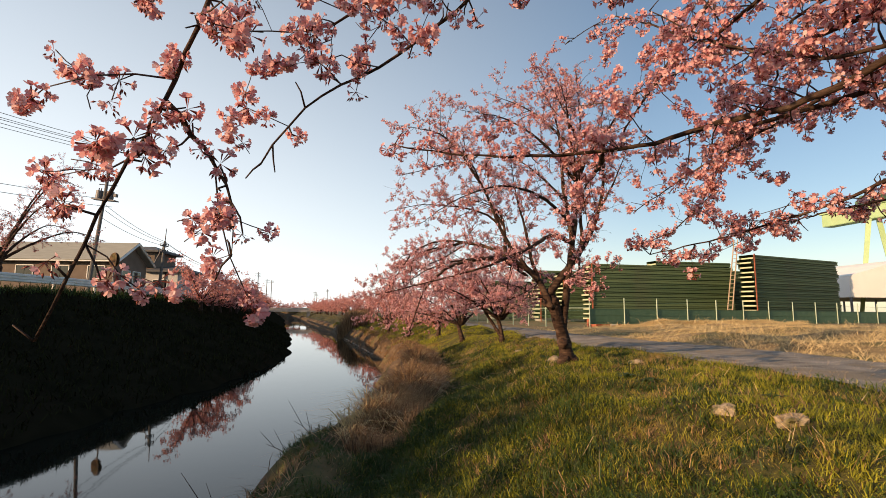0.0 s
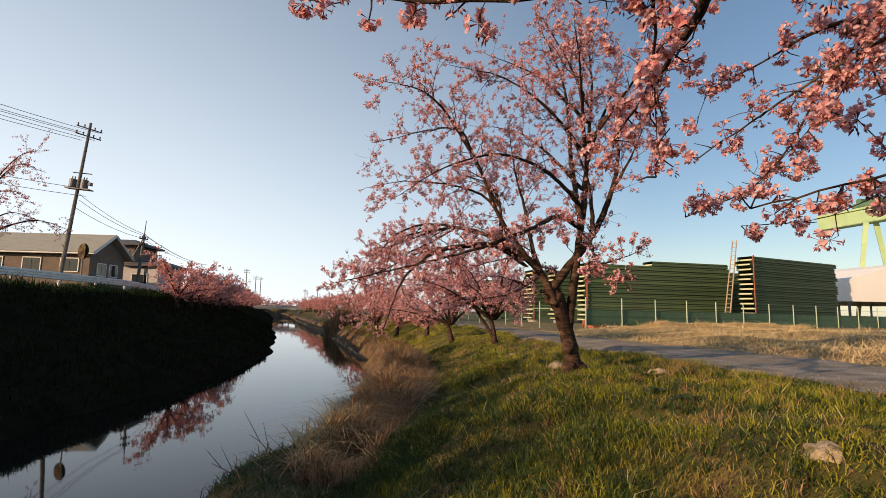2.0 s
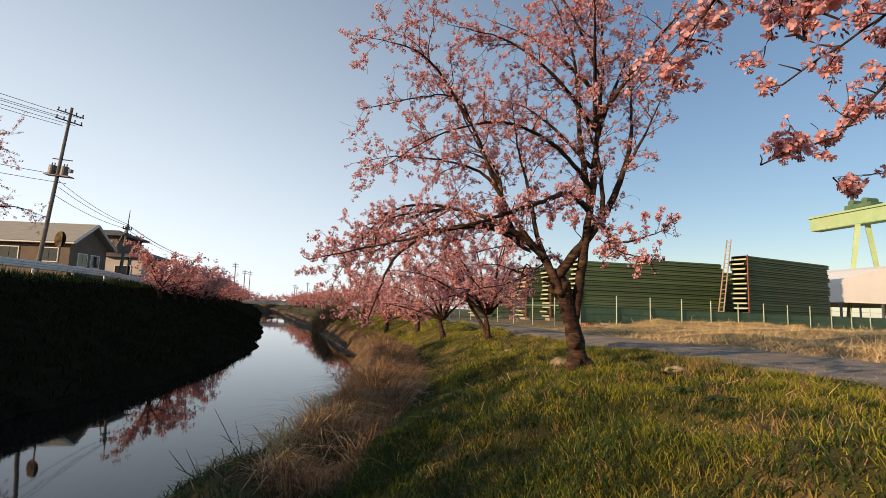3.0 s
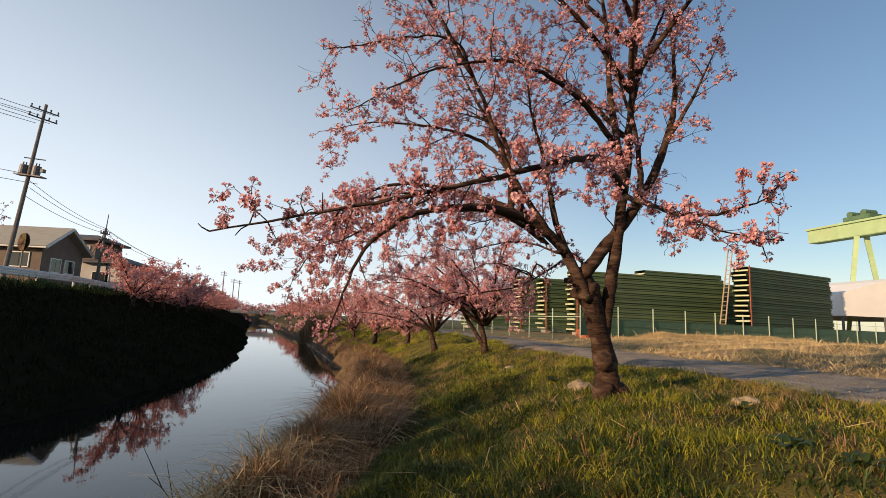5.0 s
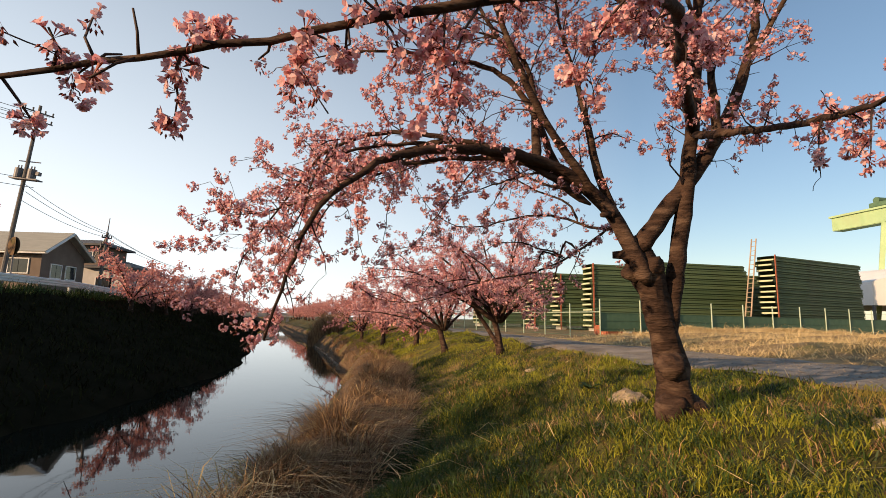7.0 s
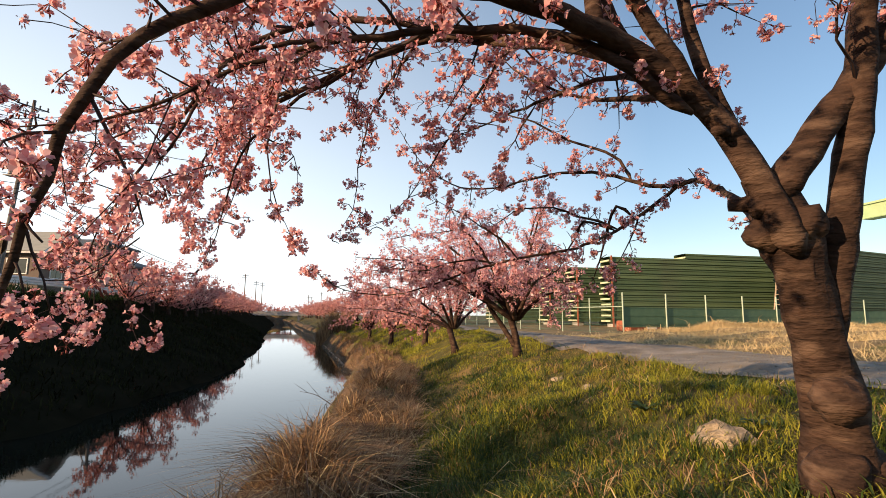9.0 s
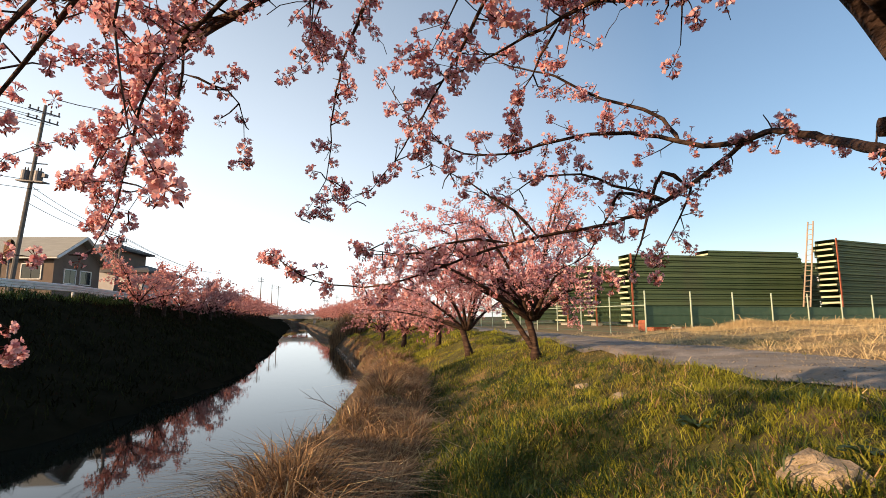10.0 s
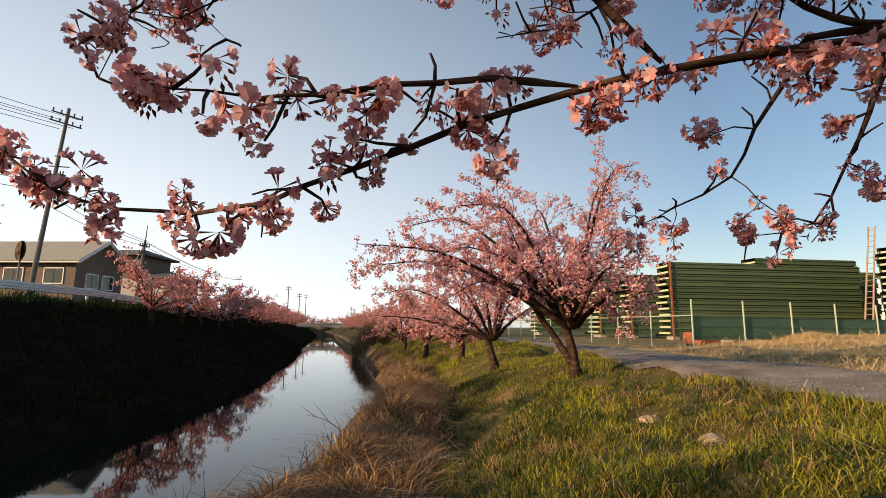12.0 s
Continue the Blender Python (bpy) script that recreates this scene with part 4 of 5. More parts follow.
def window(parent, x, y, z, w, h):
    """A framed two-pane window on a wall that faces -y."""
    wf = part("window", box(box(box(boxm(x, y - 0.06, z, x + w, y + 0.02, z + 0.07), x, y - 0.06, z + h - 0.07, x + w, y + 0.02, z + h), x, y - 0.06, z, x + 0.07, y + 0.02, z + h), x + w - 0.07, y - 0.06, z, x + w, y + 0.02, z + h), M["white"], parent)
    for k in range(2):
        part("pane", boxm(x + 0.08 + k * (w / 2 - 0.05), y - 0.03, z + 0.08, x + w / 2 - 0.01 + k * (w / 2 - 0.08), y - 0.01, z + h - 0.08), M["glass"], wf)

def house(x, y, rz, w, d, eave, ridge, wall, roofm, label):
    """A gabled house: the gable end faces +x, the long side -y."""
    h = thing("house", x, y, 2.2, rz, label, "house")
    bm = bmesh.new()
    pts = [(0, 0, 0), (0, 0, eave), (0, d / 2, ridge), (0, d, eave), (0, d, 0)]
    A = [bm.verts.new(p) for p in pts]
    B = [bm.verts.new((w, p[1], p[2])) for p in pts]
    bm.faces.new(A[::-1])
    bm.faces.new(B)
    for i in range(5):
        j = (i + 1) % 5
        if i not in (1, 2):
            bm.faces.new((A[i], A[j], B[j], B[i]))
    part("wall", bm, wall, h)
    for s in (0, 1):
        bm = bmesh.new()
        e = (-0.5, eave - 0.5 * (ridge - eave) / (d / 2)) if s == 0 else (d + 0.5, eave - 0.5 * (ridge - eave) / (d / 2))
        q = [bm.verts.new(p) for p in ((-0.5, e[0], e[1]), (w + 0.6, e[0], e[1]), (w + 0.6, d / 2, ridge + 0.02), (-0.5, d / 2, ridge + 0.02))]
        bm.faces.new(q if s == 0 else q[::-1])
        bmesh.ops.recalc_face_normals(bm, faces=bm.faces[:])
        bmesh.ops.solidify(bm, geom=bm.faces[:], thickness=-0.16)
        part("roof", bm, roofm, h)
        part("gutter", rod(bmesh.new(), (-0.5, e[0], e[1] + 0.02), (w + 0.6, e[0], e[1] + 0.02), 0.07, sides=8), M["white"], h)
    part("bargeboard", rod(rod(bmesh.new(), (w + 0.6, -0.5, eave - 0.3), (w + 0.6, d / 2, ridge + 0.05), 0.11, sides=4), (w + 0.6, d / 2, ridge + 0.05), (w + 0.6, d + 0.5, eave - 0.3), 0.11, sides=4), M["white"], h)
    for k in range(max(2, int(w / 3.4))):
        window(h, w - 2.4 - k * 3.1, 0, 1.75, 1.55, 1.2)
    g = new("gable_front")
    g.parent = h
    g.matrix_world = h.matrix_world @ pose(w, 0, 0, 0, 0, 90)
    for k in range(2):
        window(g, d * 0.2 + k * d * 0.34, 0, 1.5, 1.3, 1.15)
    return h
house(-45.2, 44.1, 2, 16, 5.0, 3.6, 5.15, M["stucco"], M["roof"], "single-storey tan stucco house with pale gabled roof")
h2 = thing("house", -37.0, 54, 2.2, 4, "two-storey brown house with dark roofs and pale ground floor", "house")
part("ground_floor", boxm(0, 0, 0, 8.2, 6, 3.1), M["pale_wall"], h2)
part("upper_wall", boxm(0.6, 0.5, 3.1, 5.4, 5.5, 5.3), M["stucco"], h2)
for (x0, y0, x1, y1, z, up) in ((4.6, -0.5, 9.0, 6.5, 3.1, 0.75), (0.0, -0.1, 6.0, 6.1, 5.3, 0.7)):
    bm = bmesh.new()
    lo = [bm.verts.new(p) for p in ((x0, y0, z), (x1, y0, z), (x1, y1, z), (x0, y1, z))]
    mid = [bm.verts.new((v.co.x, v.co.y, z + 0.18)) for v in lo]
    d = (y1 - y0) / 2
    r = [bm.verts.new((x0 + d * 0.6, y0 + d, z + up + 0.2)), bm.verts.new((x1 - d * 0.6, y0 + d, z + up + 0.2))]
    bm.faces.new(lo[::-1])
    for i in range(4):
        bm.faces.new((lo[i], lo[(i + 1) % 4], mid[(i + 1) % 4], mid[i]))
    bm.faces.new((mid[0], mid[1], r[1], r[0]))
    bm.faces.new((mid[1], mid[2], r[1]))
    bm.faces.new((mid[2], mid[3], r[0], r[1]))
    bm.faces.new((mid[3], mid[0], r[0]))
    part("roof", bm, M["dark_roof"], h2)
window(h2, 1.6, 0.5, 3.7, 1.5, 1.1)
window(h2, 3.4, 0.5, 3.7, 1.5, 1.1)
window(h2, 5.6, 0, 1.0, 1.6, 1.3)
part("downpipe", rod(bmesh.new(), (6.9, -0.08, 0), (6.9, -0.08, 3.1), 0.06), M["black"], h2)

def utility_pole(x, y, z, h, lean, label, box_at=None, mast=0.0, arm=1.0):
    p = thing("utility_pole", x, y, z, 0, label, "utility pole", "utility poles")
    p.rotation_euler = (0, radians(lean), 0)
    part("pole", rod(bmesh.new(), (0, 0, -0.3), (0, 0, h), 0.17, 0.10, 10), M["pole"], p)
    if mast:
        part("mast", rod(bmesh.new(), (0, 0, h), (0, 0, h + mast), 0.05, 0.03, 6), M["metal"], p)
    for k, hh in enumerate((h - 0.5, h - 1.1)):
        part("crossarm", rod(bmesh.new(), (-0.5 * arm, -0.75 * arm, hh), (0.5 * arm, 0.75 * arm, hh), 0.05, sides=4), M["metal"], p)
        for xx in (-0.45, -0.2, 0.2, 0.45):
            xa = xx * arm
            part("insulator", rod(rod(bmesh.new(), (xa, 1.5 * xa, hh + 0.05), (xa, 1.5 * xa, hh + 0.2), 0.045), (xa, 1.5 * xa, hh + 0.2), (xa, 1.5 * xa, hh + 0.26), 0.07, 0.03), M["pole"], p)
    if box_at:
        for side in (-0.45, 0.45):
            t = part("transformer", rod(bmesh.new(), (side, 0, box_at - 0.3), (side, 0, box_at + 0.4), 0.26, sides=14), M["metal"], p)
            for o in (-0.1, 0.1):
                part("bushing", rod(bmesh.new(), (side + o, 0, box_at + 0.4), (side + o, 0, box_at + 0.62), 0.04), M["pole"], t)
        part("bracket", boxm(-0.85, -0.3, box_at - 0.38, 1.05, 0.3, box_at - 0.30), M["metal"], p)
        part("switch_box", boxm(0.8, -0.15, box_at + 0.0, 1.0, 0.15, box_at + 0.25), M["metal"], p)
        part("fuse_arm", rod(bmesh.new(), (-0.7, 0.12, box_at + 0.95), (0.8, 0.12, box_at + 0.95), 0.04, sides=4), M["metal"], p)
    return p
utility_pole(-28.45, 40.3, 2.2, 13.3, 5, "tall concrete utility pole with transformers and wires", 8.3)
short_pole = utility_pole(-28.3, 50.1, 2.1, 6.0, 3, "short utility pole with a thin mast beside the brown house", None, 1.3, 0.45)
part("stay", rod(bmesh.new(), (-1.0, 0.1, 3.4), (-0.05, 0, 5.6), 0.05, sides=6), M["metal"], short_pole)

def cable(a, b, sag, r=0.018):
    a, b = np.array(a, float), np.array(b, float)
    t = np.linspace(0, 1, 14)[:, None]
    p = a + (b - a) * t
    p[:, 2] -= sag * 4 * (t * (1 - t))[:, 0]
    vs, fs = tube(p, np.full(len(p), r), 4)
    tagged(mesh_ob("power_cable", vs.tolist(), fs, M["black"]), "thin black overhead power cable", "cable", "overhead cables")
for o, z in ((-0.8, 14.7), (-0.3, 14.7), (0.8, 14.7), (-0.5, 14.1), (0.5, 14.1), (0.1, 10.2), (0.3, 9.6)):
    cable((-27.5 + o, 40.5, z), (-36 + o, 5, z - 0.3), 0.9)
for o, z in ((0.0, 9.9), (0.2, 9.3), (-0.2, 8.8)):
    cable((-27.9 + o, 40.5, z), (-28 + o, 50.1, z * 0.35 + 4.6), 0.3)
    cable((-28 + o, 50.1, z * 0.35 + 4.6), (-40 + o, 90, 8.5), 0.6)

sign = thing("round_sign", -21.0, 32.0, float(land(-21.0, 32.0)), 0, "dark round road sign on a thin post", "sign")
part("post", rod(bmesh.new(), (0, 0, -0.2), (0, 0, 2.75), 0.04), M["metal"], sign)
part("disc", rod(rod(bmesh.new(), (0.02, -0.07, 2.35), (0.03, -0.045, 2.35), 0.48, sides=28), (0.03, -0.045, 2.35), (0.035, -0.04, 2.35), 0.48, 0.45, sides=28), M["soil"], sign, "dull brown back of the sign")

# weathered timber edging along the eroded bend
ys = np.arange(37.0, 62.0, 4.0)
for a, b in zip(ys[:-1], ys[1:]):
    e = thing("bank_edging", float(XR(a)) + 0.15, a, -1.8, 0, "weathered pale timber pole along the eroded bank", "timber edging", "timber poles along the bank")
    part("pole", rod(bmesh.new(), (0, 0.1, 0), (float(XR(b) - XR(a)), b - a - 0.1, 0), 0.06, sides=8), M["wood"], e)
    for k in (0.1, 0.6):
        part("stake", rod(bmesh.new(), (k * float(XR(b) - XR(a)) - 0.1, k * (b - a), -0.7), (k * float(XR(b) - XR(a)) - 0.1, k * (b - a), 0.15), 0.045, sides=6), M["wood"], e)

# far bridge over the river
br = thing("bridge", -46, 150, 0, 17, "low concrete bridge far down the river", "bridge")
part("deck", boxm(-14, -2, 0.75, 14, 2, 1.25), M["concrete"], br)
for x in (-6, 6):
    part("pier", boxm(x - 0.4, -1.5, -3, x + 0.4, 1.5, 0.75), M["concrete"], br)
part("parapet", boxm(-14, -2.0, 1.25, 14, -1.8, 1.9), M["concrete"], br)

# ---- stones ----
def stone(x, y, r, seed, label, tall=0.55):
    rng = np.random.default_rng(seed)
    bm = bmesh.new()
    bmesh.ops.create_icosphere(bm, subdivisions=3, radius=r)
    for v in bm.verts:
        n = noise.noise(v.co * (1.8 / r) + Vector((seed, 0, 0))) * 0.35 + noise.noise(v.co * (5 / r)) * 0.12
        v.co *= 1 + n
        v.co.z *= tall
    me = bpy.data.meshes.new("stone")
    bm.to_mesh(me)
    bm.free()
    me.materials.append(M["rock"])
    ob = new("stone", me)
    ob.matrix_world = pose(x, y, float(land(x, y)) - r * 0.16, 0, 0, seed * 50)
    tagged(ob, label, "stone", "stones in the grass")
stone(2.52, 11.38, 0.2, 1, "pale tan boulder half sunk in the grass", 0.72)
stone(2.34, 15.75, 0.12, 2, "small pale stone in the grass")
stone(2.6, 14.9, 0.15, 3, "flat tan stone half hidden by grass")
stone(3.5, 9.3, 0.15, 4, "flat pale stone half hidden by grass")
stone(2.84, 5.2, 0.13, 5, "flat pale stone half hidden by grass")
stone(3.14, 4.65, 0.15, 6, "flat tan stone half hidden by grass")
stone(-2.75, 17.8, 0.22, 7, "dark wet stone at the water's edge")

def dead_branch(points, r, label):
    """A bare bent stick with two side twigs."""
    l = smooth_line(points, 0.12)
    rr = np.linspace(r, r * 0.3, len(l))
    parts = [(l, rr)]
    for k in (len(l) // 3, 2 * len(l) // 3):
        d = (l[k] - l[k - 1]) * 2.2 + np.array([0.05, -0.06, 0.1])
        parts.append((np.array([l[k], l[k] + d, l[k] + 1.8 * d]), np.array([r * 0.5, r * 0.4, r * 0.2])))
    b = thing("dead_branch", *points[0], 0, label, "branch", "dead sticks on the bank")
    for q, qr in parts:
        vs, fs = tube(q - np.array(points[0]), qr, 5)
        mesh_ob("stick", vs.tolist(), fs, M["twig"], b, smooth=True)
for (x, y), (dx, dy, dz) in (((-2.6, 11.3), (-0.7, 0.3, 0.75)), ((-2.4, 13.2), (-0.9, 0.1, 0.5)), ((-2.5, 12.2), (-1.1, -0.4, 0.25)), ((-2.7, 10.2), (-0.9, 0.5, 0.4)), ((-2.4, 19.0), (-0.9, -0.3, 0.4)), ((-2.6, 22.5), (-1.0, 0.2, 0.35)), ((-2.7, 7.0), (-0.8, 0.4, 0.5))):
    z = float(land(x, y)) - 0.05
    dead_branch([(x, y, z), (x + 0.5 * dx, y + 0.5 * dy, z + 0.75 * dz), (x + dx, y + dy, z + dz)], 0.014, "bare dead stick leaning over the water")

# ---- grass ----
def strands(name, pts, h, lean, width, material, rng, label, category):
    """Thin bent blades, each of a quad and a tip."""
    n = len(pts)
    a = rng.uniform(0, 2 * math.pi, n)
    d = np.stack([np.cos(a), np.sin(a), np.zeros(n)], -1)
    b = rng.uniform(0, 2 * math.pi, n)
    s = np.stack([np.cos(b), np.sin(b), np.zeros(n)], -1) * width[:, None]
    up = np.array([0, 0, 1.0])
    mid = pts + up * (h * np.maximum(0.62 - 0.14 * lean, 0.2))[:, None] + d * (h * lean * 0.3)[:, None]
    tip = pts + up * (h * np.maximum(1 - 0.42 * lean, 0.08))[:, None] + d * (h * lean)[:, None]
    V = np.stack([pts - s, pts + s, mid + s * 0.7, mid - s * 0.7, tip], 1).reshape(-1, 3)
    o = np.arange(n) * 5
    loops = np.stack([o, o + 1, o + 2, o + 3, o + 3, o + 2, o + 4], 1).ravel()
    tot = np.tile([4, 3], n)
    me = bpy.data.meshes.new(name)
    me.vertices.add(len(V))
    me.vertices.foreach_set("co", V.ravel())
    me.loops.add(len(loops))
    me.loops.foreach_set("vertex_index", loops.astype(np.int32))
    me.polygons.add(len(tot))
    me.polygons.foreach_set("loop_start", np.concatenate([[0], np.cumsum(tot)[:-1]]).astype(np.int32))
    me.polygons.foreach_set("loop_total", tot.astype(np.int32))
    me.materials.append(material)
    me.update(calc_edges=True)
    return tagged(new(name, me), label, category, kind="stuff")

def on_land(x, y, dz=-0.01):
    return np.stack([x, y, land(x, y) + dz], -1)
g = np.random.default_rng(9)
def patchy(x, y, k):
    return np.sin(1.9 * x + 0.7 * y + k) * np.sin(1.3 * y - 0.8 * x + 2 * k) + 0.6 * np.sin(4.1 * x + k) * np.sin(3.7 * y)
def lawn(n, u0, u1, y0, y1, hmin, hmax, wid, k, name, material, label, keep, lean=(0.2, 1.0), thin=False, fade=False):
    y = y0 + (y1 - y0) * g.uniform(size=n)
    x = XR(y) + u0 + (u1 - u0) * (g.beta(1.4, 2.4, n) if fade else g.uniform(size=n))
    ok = (patchy(x, y, k) + g.normal(size=n) * 0.45 > keep) & (np.abs(x - path_x(y)) > 1.2 + 0.6 * g.uniform(size=n))
    # fewer bright blades low on the slope, to darken its shaded strip
    if thin:
        ok &= g.uniform(size=n) < np.clip((x - XR(y) - 2.3) / 1.9, 0.3, 1)
    x, y = x[ok], y[ok]
    h = g.uniform(hmin, hmax, len(x)) * (0.85 + 0.5 * np.clip(patchy(x, y, k + 1), -1, 1))
    strands(name, on_land(x, y), h, g.uniform(*lean, len(x)), np.full(len(x), wid), material, g, label, "grass")
lawn(115000, 1.9, 9.3, 1.0, 16, 0.03, 0.13, 0.0042, 0.0, "grass", M["blade"], "short yellow-green spring grass on the bank", -1.0, (0.3, 1.4), thin=True)
lawn(54000, 2.2, 9.0, 16, 30, 0.05, 0.13, 0.006, 0.0, "grass", M["blade"], "short yellow-green spring grass on the bank", -1.2, (0.3, 1.4), thin=True)
lawn(26000, 1.0, 6.0, 30, 75, 0.1, 0.25, 0.016, 0.0, "grass", M["blade"], "short yellow-green spring grass on the bank", -1.5)
# dark weeds, packed denser before y = 14 to darken the shaded slope
lawn(40000, 2.4, 9.0, 1.0, 14, 0.05, 0.16, 0.006, 3.0, "grass", M["lush"], "taller dark green weeds in the grass", 0.1, (0.3, 1.6))
lawn(14000, 3.0, 9.0, 14, 24, 0.05, 0.15, 0.006, 3.0, "grass", M["lush"], "taller dark green weeds in the grass", 0.8, (0.3, 1.6))
# the dark leaf colour stands for shade on the slope behind the reeds
lawn(52000, 2.0, 5.6, 2.0, 14, 0.06, 0.2, 0.006, 6.0, "grass", M["lush"], "dark green rank grass added behind the reeds to darken the shaded strip", -0.7, (0.3, 1.4), fade=True)
lawn(16000, 1.7, 5.0, 13.5, 24, 0.06, 0.17, 0.007, 6.0, "grass", M["lush"], "dark green rank grass added behind the reeds to darken the shaded strip", -0.3, (0.3, 1.4), fade=True)
lawn(9000, 0.7, 2.4, 2.0, 9.0, 0.05, 0.2, 0.006, 1.0, "grass", M["lush"], "low dark weeds over bare soil by the water", -0.5, (0.5, 1.8))
lawn(30000, 1.7, 9.3, 1.0, 22, 0.05, 0.2, 0.004, 5.0, "dead_grass", M["dry"], "dead tan grass among the green", 0.35, (0.6, 1.8))
lawn(15000, 1.65, 2.6, 7.8, 11.8, 0.2, 0.6, 0.007, 2.0, "dry_reeds", M["dry"], "dry brown reeds drooping over the water's edge", 0.0, (0.2, 1.6))
lawn(48000, 1.2, 2.4, 11.5, 25, 0.2, 0.75, 0.0075, 2.0, "dry_reeds", M["dry"], "dry brown reeds drooping over the water's edge", 0.0, (0.5, 2.0))
lawn(9000, 1.3, 2.5, 8.5, 24, 0.25, 0.7, 0.009, 2.0, "dry_reeds", M["straw"], "pale broken stalks fallen among the reeds", 0.1, (1.0, 2.4))
lawn(9000, 0.1, 1.6, -2, 45, 0.12, 0.5, 0.007, 4.0, "dry_reeds", M["dry"], "dry brown reeds drooping over the water's edge", 0.3, (0.6, 2.4))
def straw_bed(n, hmin, hmax, lean, width, label):
    y = g.uniform(4, 46, n)
    x = path_x(y) + 1.6 + g.uniform(size=n) * (10 + 0.2 * y)
    front = 33.4 + (x - 9.66) * 0.42
    ok = (y < front - 0.3) & (patchy(x, y, 8) + g.normal(size=n) * 0.6 > -0.7) & (x > 6.0 + 0.15 * (24 - y))
    x, y = x[ok], y[ok]
    strands("straw", on_land(x, y), g.uniform(hmin, hmax, len(x)) * (0.8 + 0.5 * np.clip(patchy(x, y, 4), -1, 1)), g.uniform(*lean, len(x)), np.full(len(x), width), M["straw"], g, label, "straw")
straw_bed(66000, 0.08, 0.34, (0.8, 2.4), 0.006, "flattened golden straw before the fence")
straw_bed(9000, 0.3, 0.6, (0.9, 2.2), 0.008, "longer bent straw stalks before the fence")

lawn(16000, 0.35, 2.3, 24, 50, 0.12, 0.45, 0.012, 2.0, "dry_reeds", M["dry"], "dry brown growth on the eroded bank", -0.4, (0.5, 2.0))
lawn(9000, 1.2, 3.2, 24, 50, 0.08, 0.25, 0.012, 5.0, "grass", M["blade"], "short yellow-green spring grass on the bank", -0.6)
n = 22000
x = g.uniform(11.0, 27.0, n)
y = 33.4 + (x - 9.66) * 0.42 - g.normal(1.9, 0.7, n)
strands("straw", on_land(x, y), g.uniform(0.15, 0.5, n), g.uniform(0.8, 2.3, n), np.full(n, 0.008), M["straw"], g, "heaped golden straw along the fence", "straw")

n = 160
x = g.uniform(10, 28, n)
y = 33.4 + (x - 9.66) * 0.42 - g.uniform(0.4, 2.0, n)
strands("tall_straw", on_land(x, y), g.uniform(0.6, 1.1, n), g.uniform(0.7, 1.6, n), np.full(n, 0.012), M["straw"], g, "arched dry stalks beside the fence", "straw")

# weeds on the opposite bank, shade put into their near-black colour; ragged along crest
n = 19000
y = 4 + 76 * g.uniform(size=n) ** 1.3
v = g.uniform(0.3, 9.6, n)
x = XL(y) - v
strands("bank_weeds", on_land(x, y), g.uniform(0.15, 0.45, n), g.uniform(0.2, 1.4, n), np.full(n, 0.022), M["shaded_leaf"], g, "near-black weeds on the opposite bank, shade put into their colour", "weeds")
n = 9000
y = g.uniform(8, 80, n)
x = XL(y) - g.uniform(8.2, 10.0, n)
strands("bank_weeds", on_land(x, y), g.uniform(0.15, 0.5, n) * (1 + 0.6 * np.sin(1.7 * y) * np.sin(0.63 * y + 1)), g.uniform(0.1, 1.2, n), np.full(n, 0.018), M["lush"], g, "ragged green weeds along the crest of the opposite bank", "weeds")

# tussocks: blades fanning out of one root
def tussocks(count, u0, u1, y0, y1, blades, hmin, hmax, wid, material, label):
    cy = g.uniform(y0, y1, count)
    cx = XR(cy) + g.uniform(u0, u1, count)
    ok = np.abs(cx - path_x(cy)) > 1.7
    cx, cy = cx[ok], cy[ok]
    big = g.uniform(0.6, 1.4, len(cx))
    a = g.uniform(0, 2 * math.pi, (len(cx), blades))
    r = 0.07 * np.sqrt(g.uniform(size=a.shape)) * big[:, None]
    x, y = (cx[:, None] + r * np.cos(a)).ravel(), (cy[:, None] + r * np.sin(a)).ravel()
    h = (g.uniform(hmin, hmax, a.shape) * big[:, None]).ravel()
    strands("grass_tussocks", on_land(x, y), h, g.uniform(0.4, 1.5, len(x)), np.full(len(x), wid), material, g, label, "grass")
tussocks(1900, 2.6, 9.2, 2.5, 17, 18, 0.06, 0.16, 0.0042, M["blade"], "tussocks of longer yellow-green grass")
tussocks(1100, 2.6, 9.0, 2.5, 20, 16, 0.06, 0.17, 0.006, M["lush"], "tussocks of dark green grass")
tussocks(420, 3.0, 9.2, 2.5, 18, 14, 0.08, 0.2, 0.004, M["dry"], "tussocks of dead tan grass")

# pale dead stalks fallen in the grass
n = 110
y = g.uniform(3.5, 16, n)
x = XR(y) + g.uniform(2.6, 8.0, n)
ok = np.abs(x - path_x(y)) > 1.6
x, y = x[ok], y[ok]
strands("dead_stalks", on_land(x, y, 0.03), g.uniform(0.15, 0.4, len(x)), g.uniform(1.4, 2.4, len(x)), np.full(len(x), 0.005), M["straw"], g, "pale dead stalks fallen in the grass", "stalks")

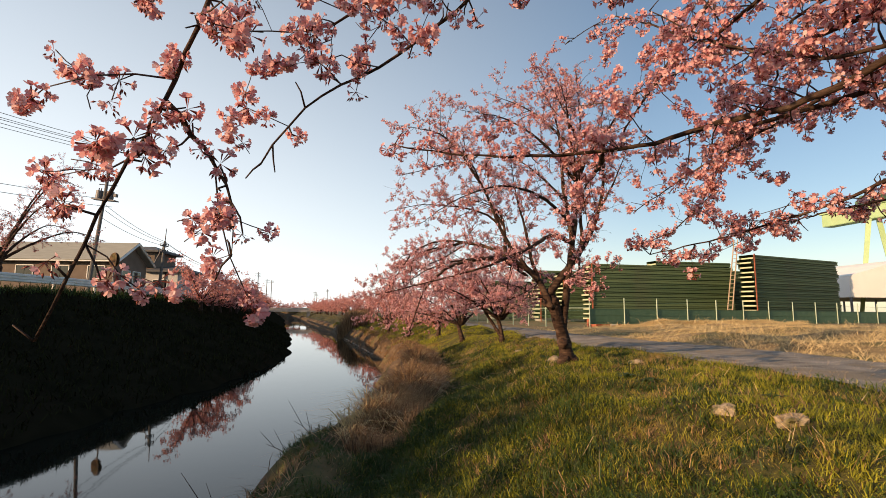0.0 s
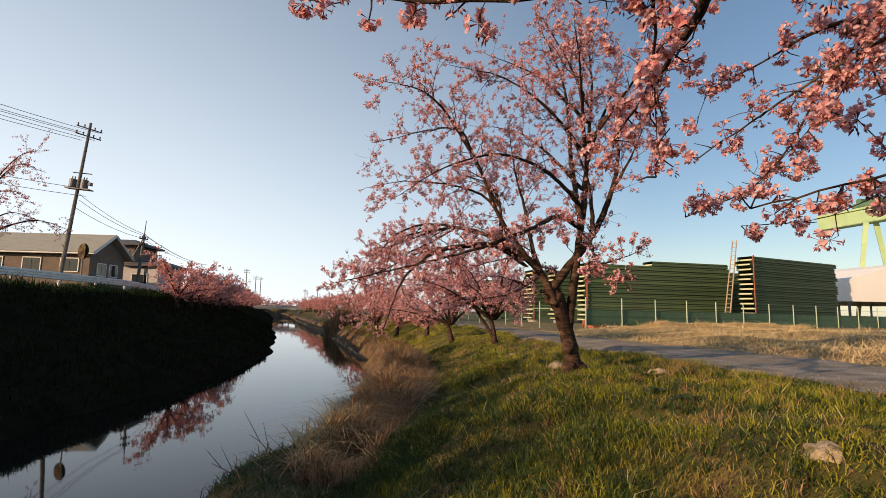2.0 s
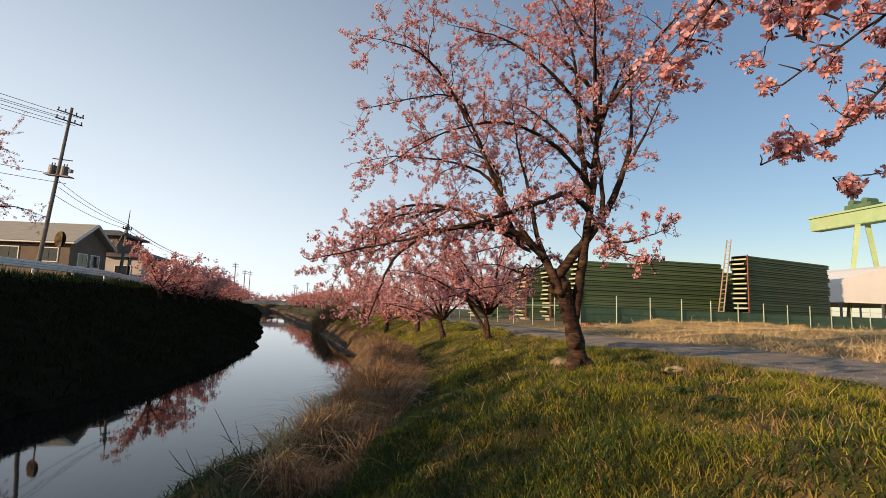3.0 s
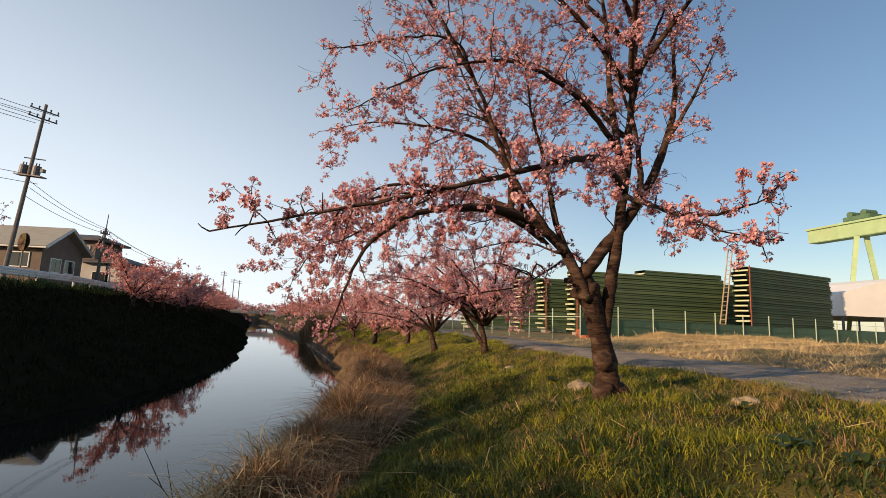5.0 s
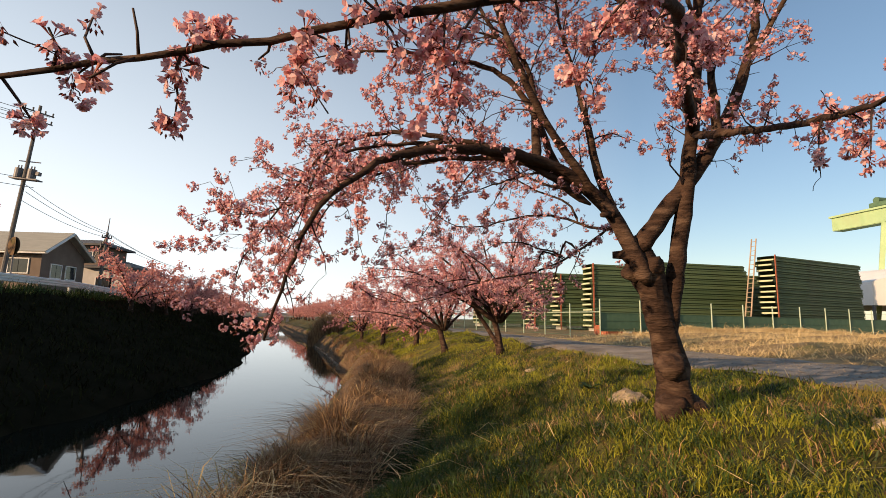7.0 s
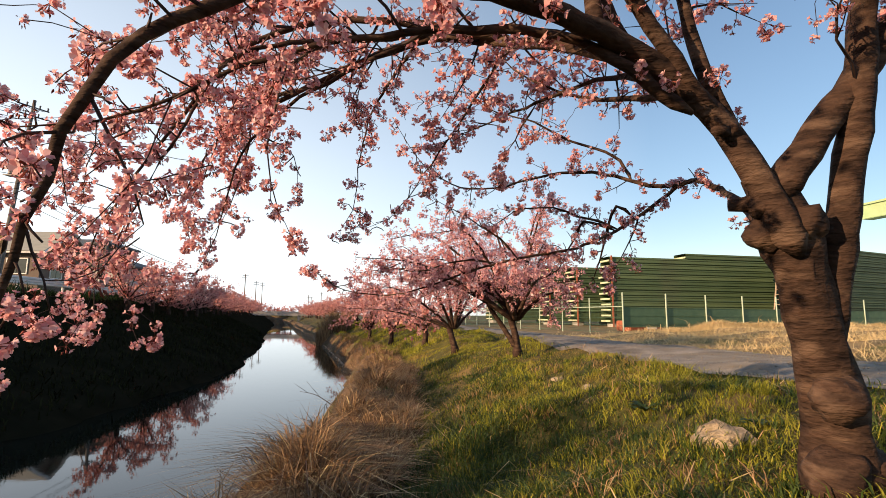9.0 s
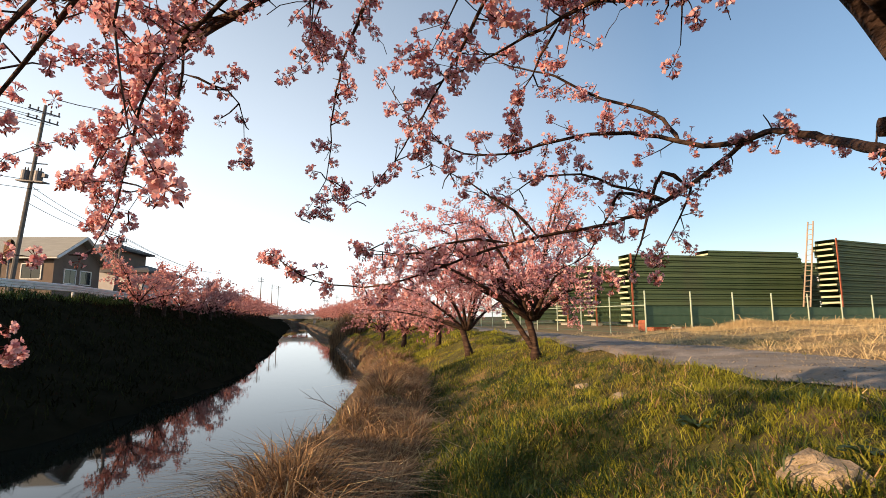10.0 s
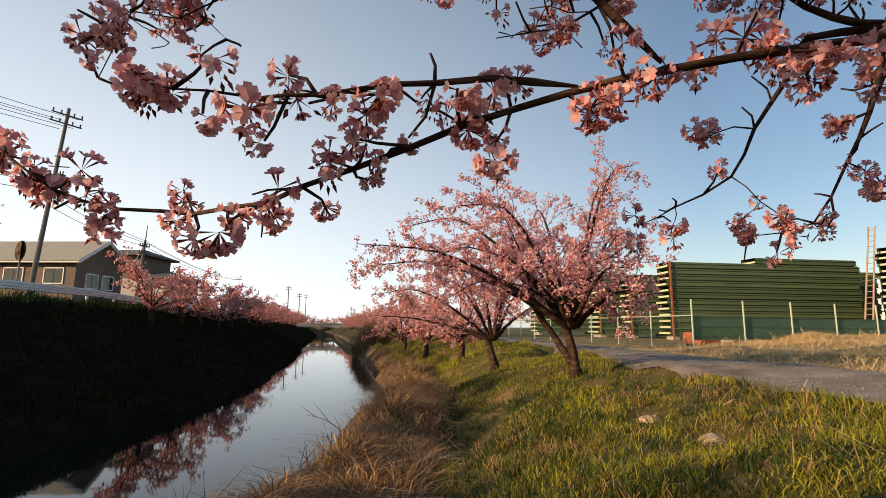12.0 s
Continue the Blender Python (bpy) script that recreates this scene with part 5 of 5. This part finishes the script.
# broad-leaved weeds
def dock_plant(x, y, size, seed):
    rng = np.random.default_rng(seed)
    p = thing("dock_plant", x, y, float(land(x, y)), seed * 40, "broad-leaved dark green weed in the grass", "weed", "broad-leaved weeds")
    for k in range(9):
        a = k * 2.4 + rng.uniform(-0.3, 0.3)
        n = size * rng.uniform(0.7, 1.1)
        d = np.array([math.cos(a), math.sin(a), 0])
        q = np.array([-d[1], d[0], 0])
        rise = rng.uniform(0.5, 1.1)
        vs, fs = [], []
        for i, (s0, w) in enumerate(((0, 0.02), (0.25, 0.13), (0.55, 0.19), (0.8, 0.12), (1.0, 0.01))):
            c = d * n * s0 * 0.8 + np.array([0, 0, n * (rise * s0 - 0.75 * rise * s0 * s0)])
            vs += [c - q * n * w + [0, 0, 0.1 * n * w], c - [0, 0, 0.2 * n * w], c + q * n * w + [0, 0, 0.1 * n * w]]
            if i:
                b = 3 * i
                fs += [(b - 3, b - 2, b + 1, b), (b - 2, b - 1, b + 2, b + 1)]
        mesh_ob("leaf", [tuple(v) for v in vs], fs, M["lush"], p, smooth=True)
for k, (x, y, z) in enumerate(((2.75, 7.7, 0.26), (2.95, 7.35, 0.22), (3.6, 5.6, 0.2), (2.6, 13.0, 0.22), (3.2, 8.9, 0.2), (1.5, 12.0, 0.18), (2.9, 11.6, 0.18), (4.1, 9.7, 0.2))):
    dock_plant(x, y, z, k + 1)

# tan reed bush on the far bend of the bank
n = 5000
a, r = g.uniform(0, 2 * math.pi, n), np.sqrt(g.uniform(size=n)) * 1.6
x, y = -10.6 + r * np.cos(a), 60 + 2.0 * r * np.sin(a)
strands("reed_bush", on_land(x, y), g.uniform(1.0, 2.6, n), g.uniform(0.1, 0.6, n), np.full(n, 0.02), M["dry"], g, "tall tan reed bush on the far bend of the bank", "reeds")

# far poles down the river
for x, y, h in ((-51.5, 140, 10), (-56, 160, 10), (-62, 182, 10), (-52, 205, 8.5), (-47, 205, 9.5), (-60, 240, 9)):
    utility_pole(x, y, float(land(x, y)), h, 0, "far utility pole down the river")

# low red machine beside the first pile
mach = thing("red_machine", 8.3, 28.4, 0, 20, "low red steel machine with a white plate, beside the panels", "machine")
part("body", boxm(0, 0, 0.12, 1.7, 0.9, 0.55, 0.04), M["rust"], mach)
part("plate", boxm(0.9, -0.02, 0.2, 1.4, -0.005, 0.45), M["white"], mach, "white plate")
for k in (0.2, 1.5):
    part("skid", boxm(k - 0.08, 0, 0, k + 0.08, 0.9, 0.12), M["black"], mach)
yard(mach)

# loose stones on the gravel path
n = 4200
y = g.uniform(3, 34, n)
x = path_x(y) + g.uniform(-1.6, 1.6, n)
oct_v = np.array([(1, 0, 0), (-0.9, 0.2, 0), (0, 1, 0), (0.1, -0.9, 0), (0, 0, 0.6), (0, 0, -0.6)], float)
oct_f = [(0, 2, 4), (2, 1, 4), (1, 3, 4), (3, 0, 4), (2, 0, 5), (1, 2, 5), (3, 1, 5), (0, 3, 5)]
peb = scatter_mesh("pebbles", [(oct_v, oct_f, [0] * 8)], np.stack([x, y, land(x, y) + 0.03], -1), g.uniform(0.006, 0.02, n), g, [M["gravel"]], None)
tagged(peb, "loose grey stones on the gravel path", "pebbles", kind="stuff")
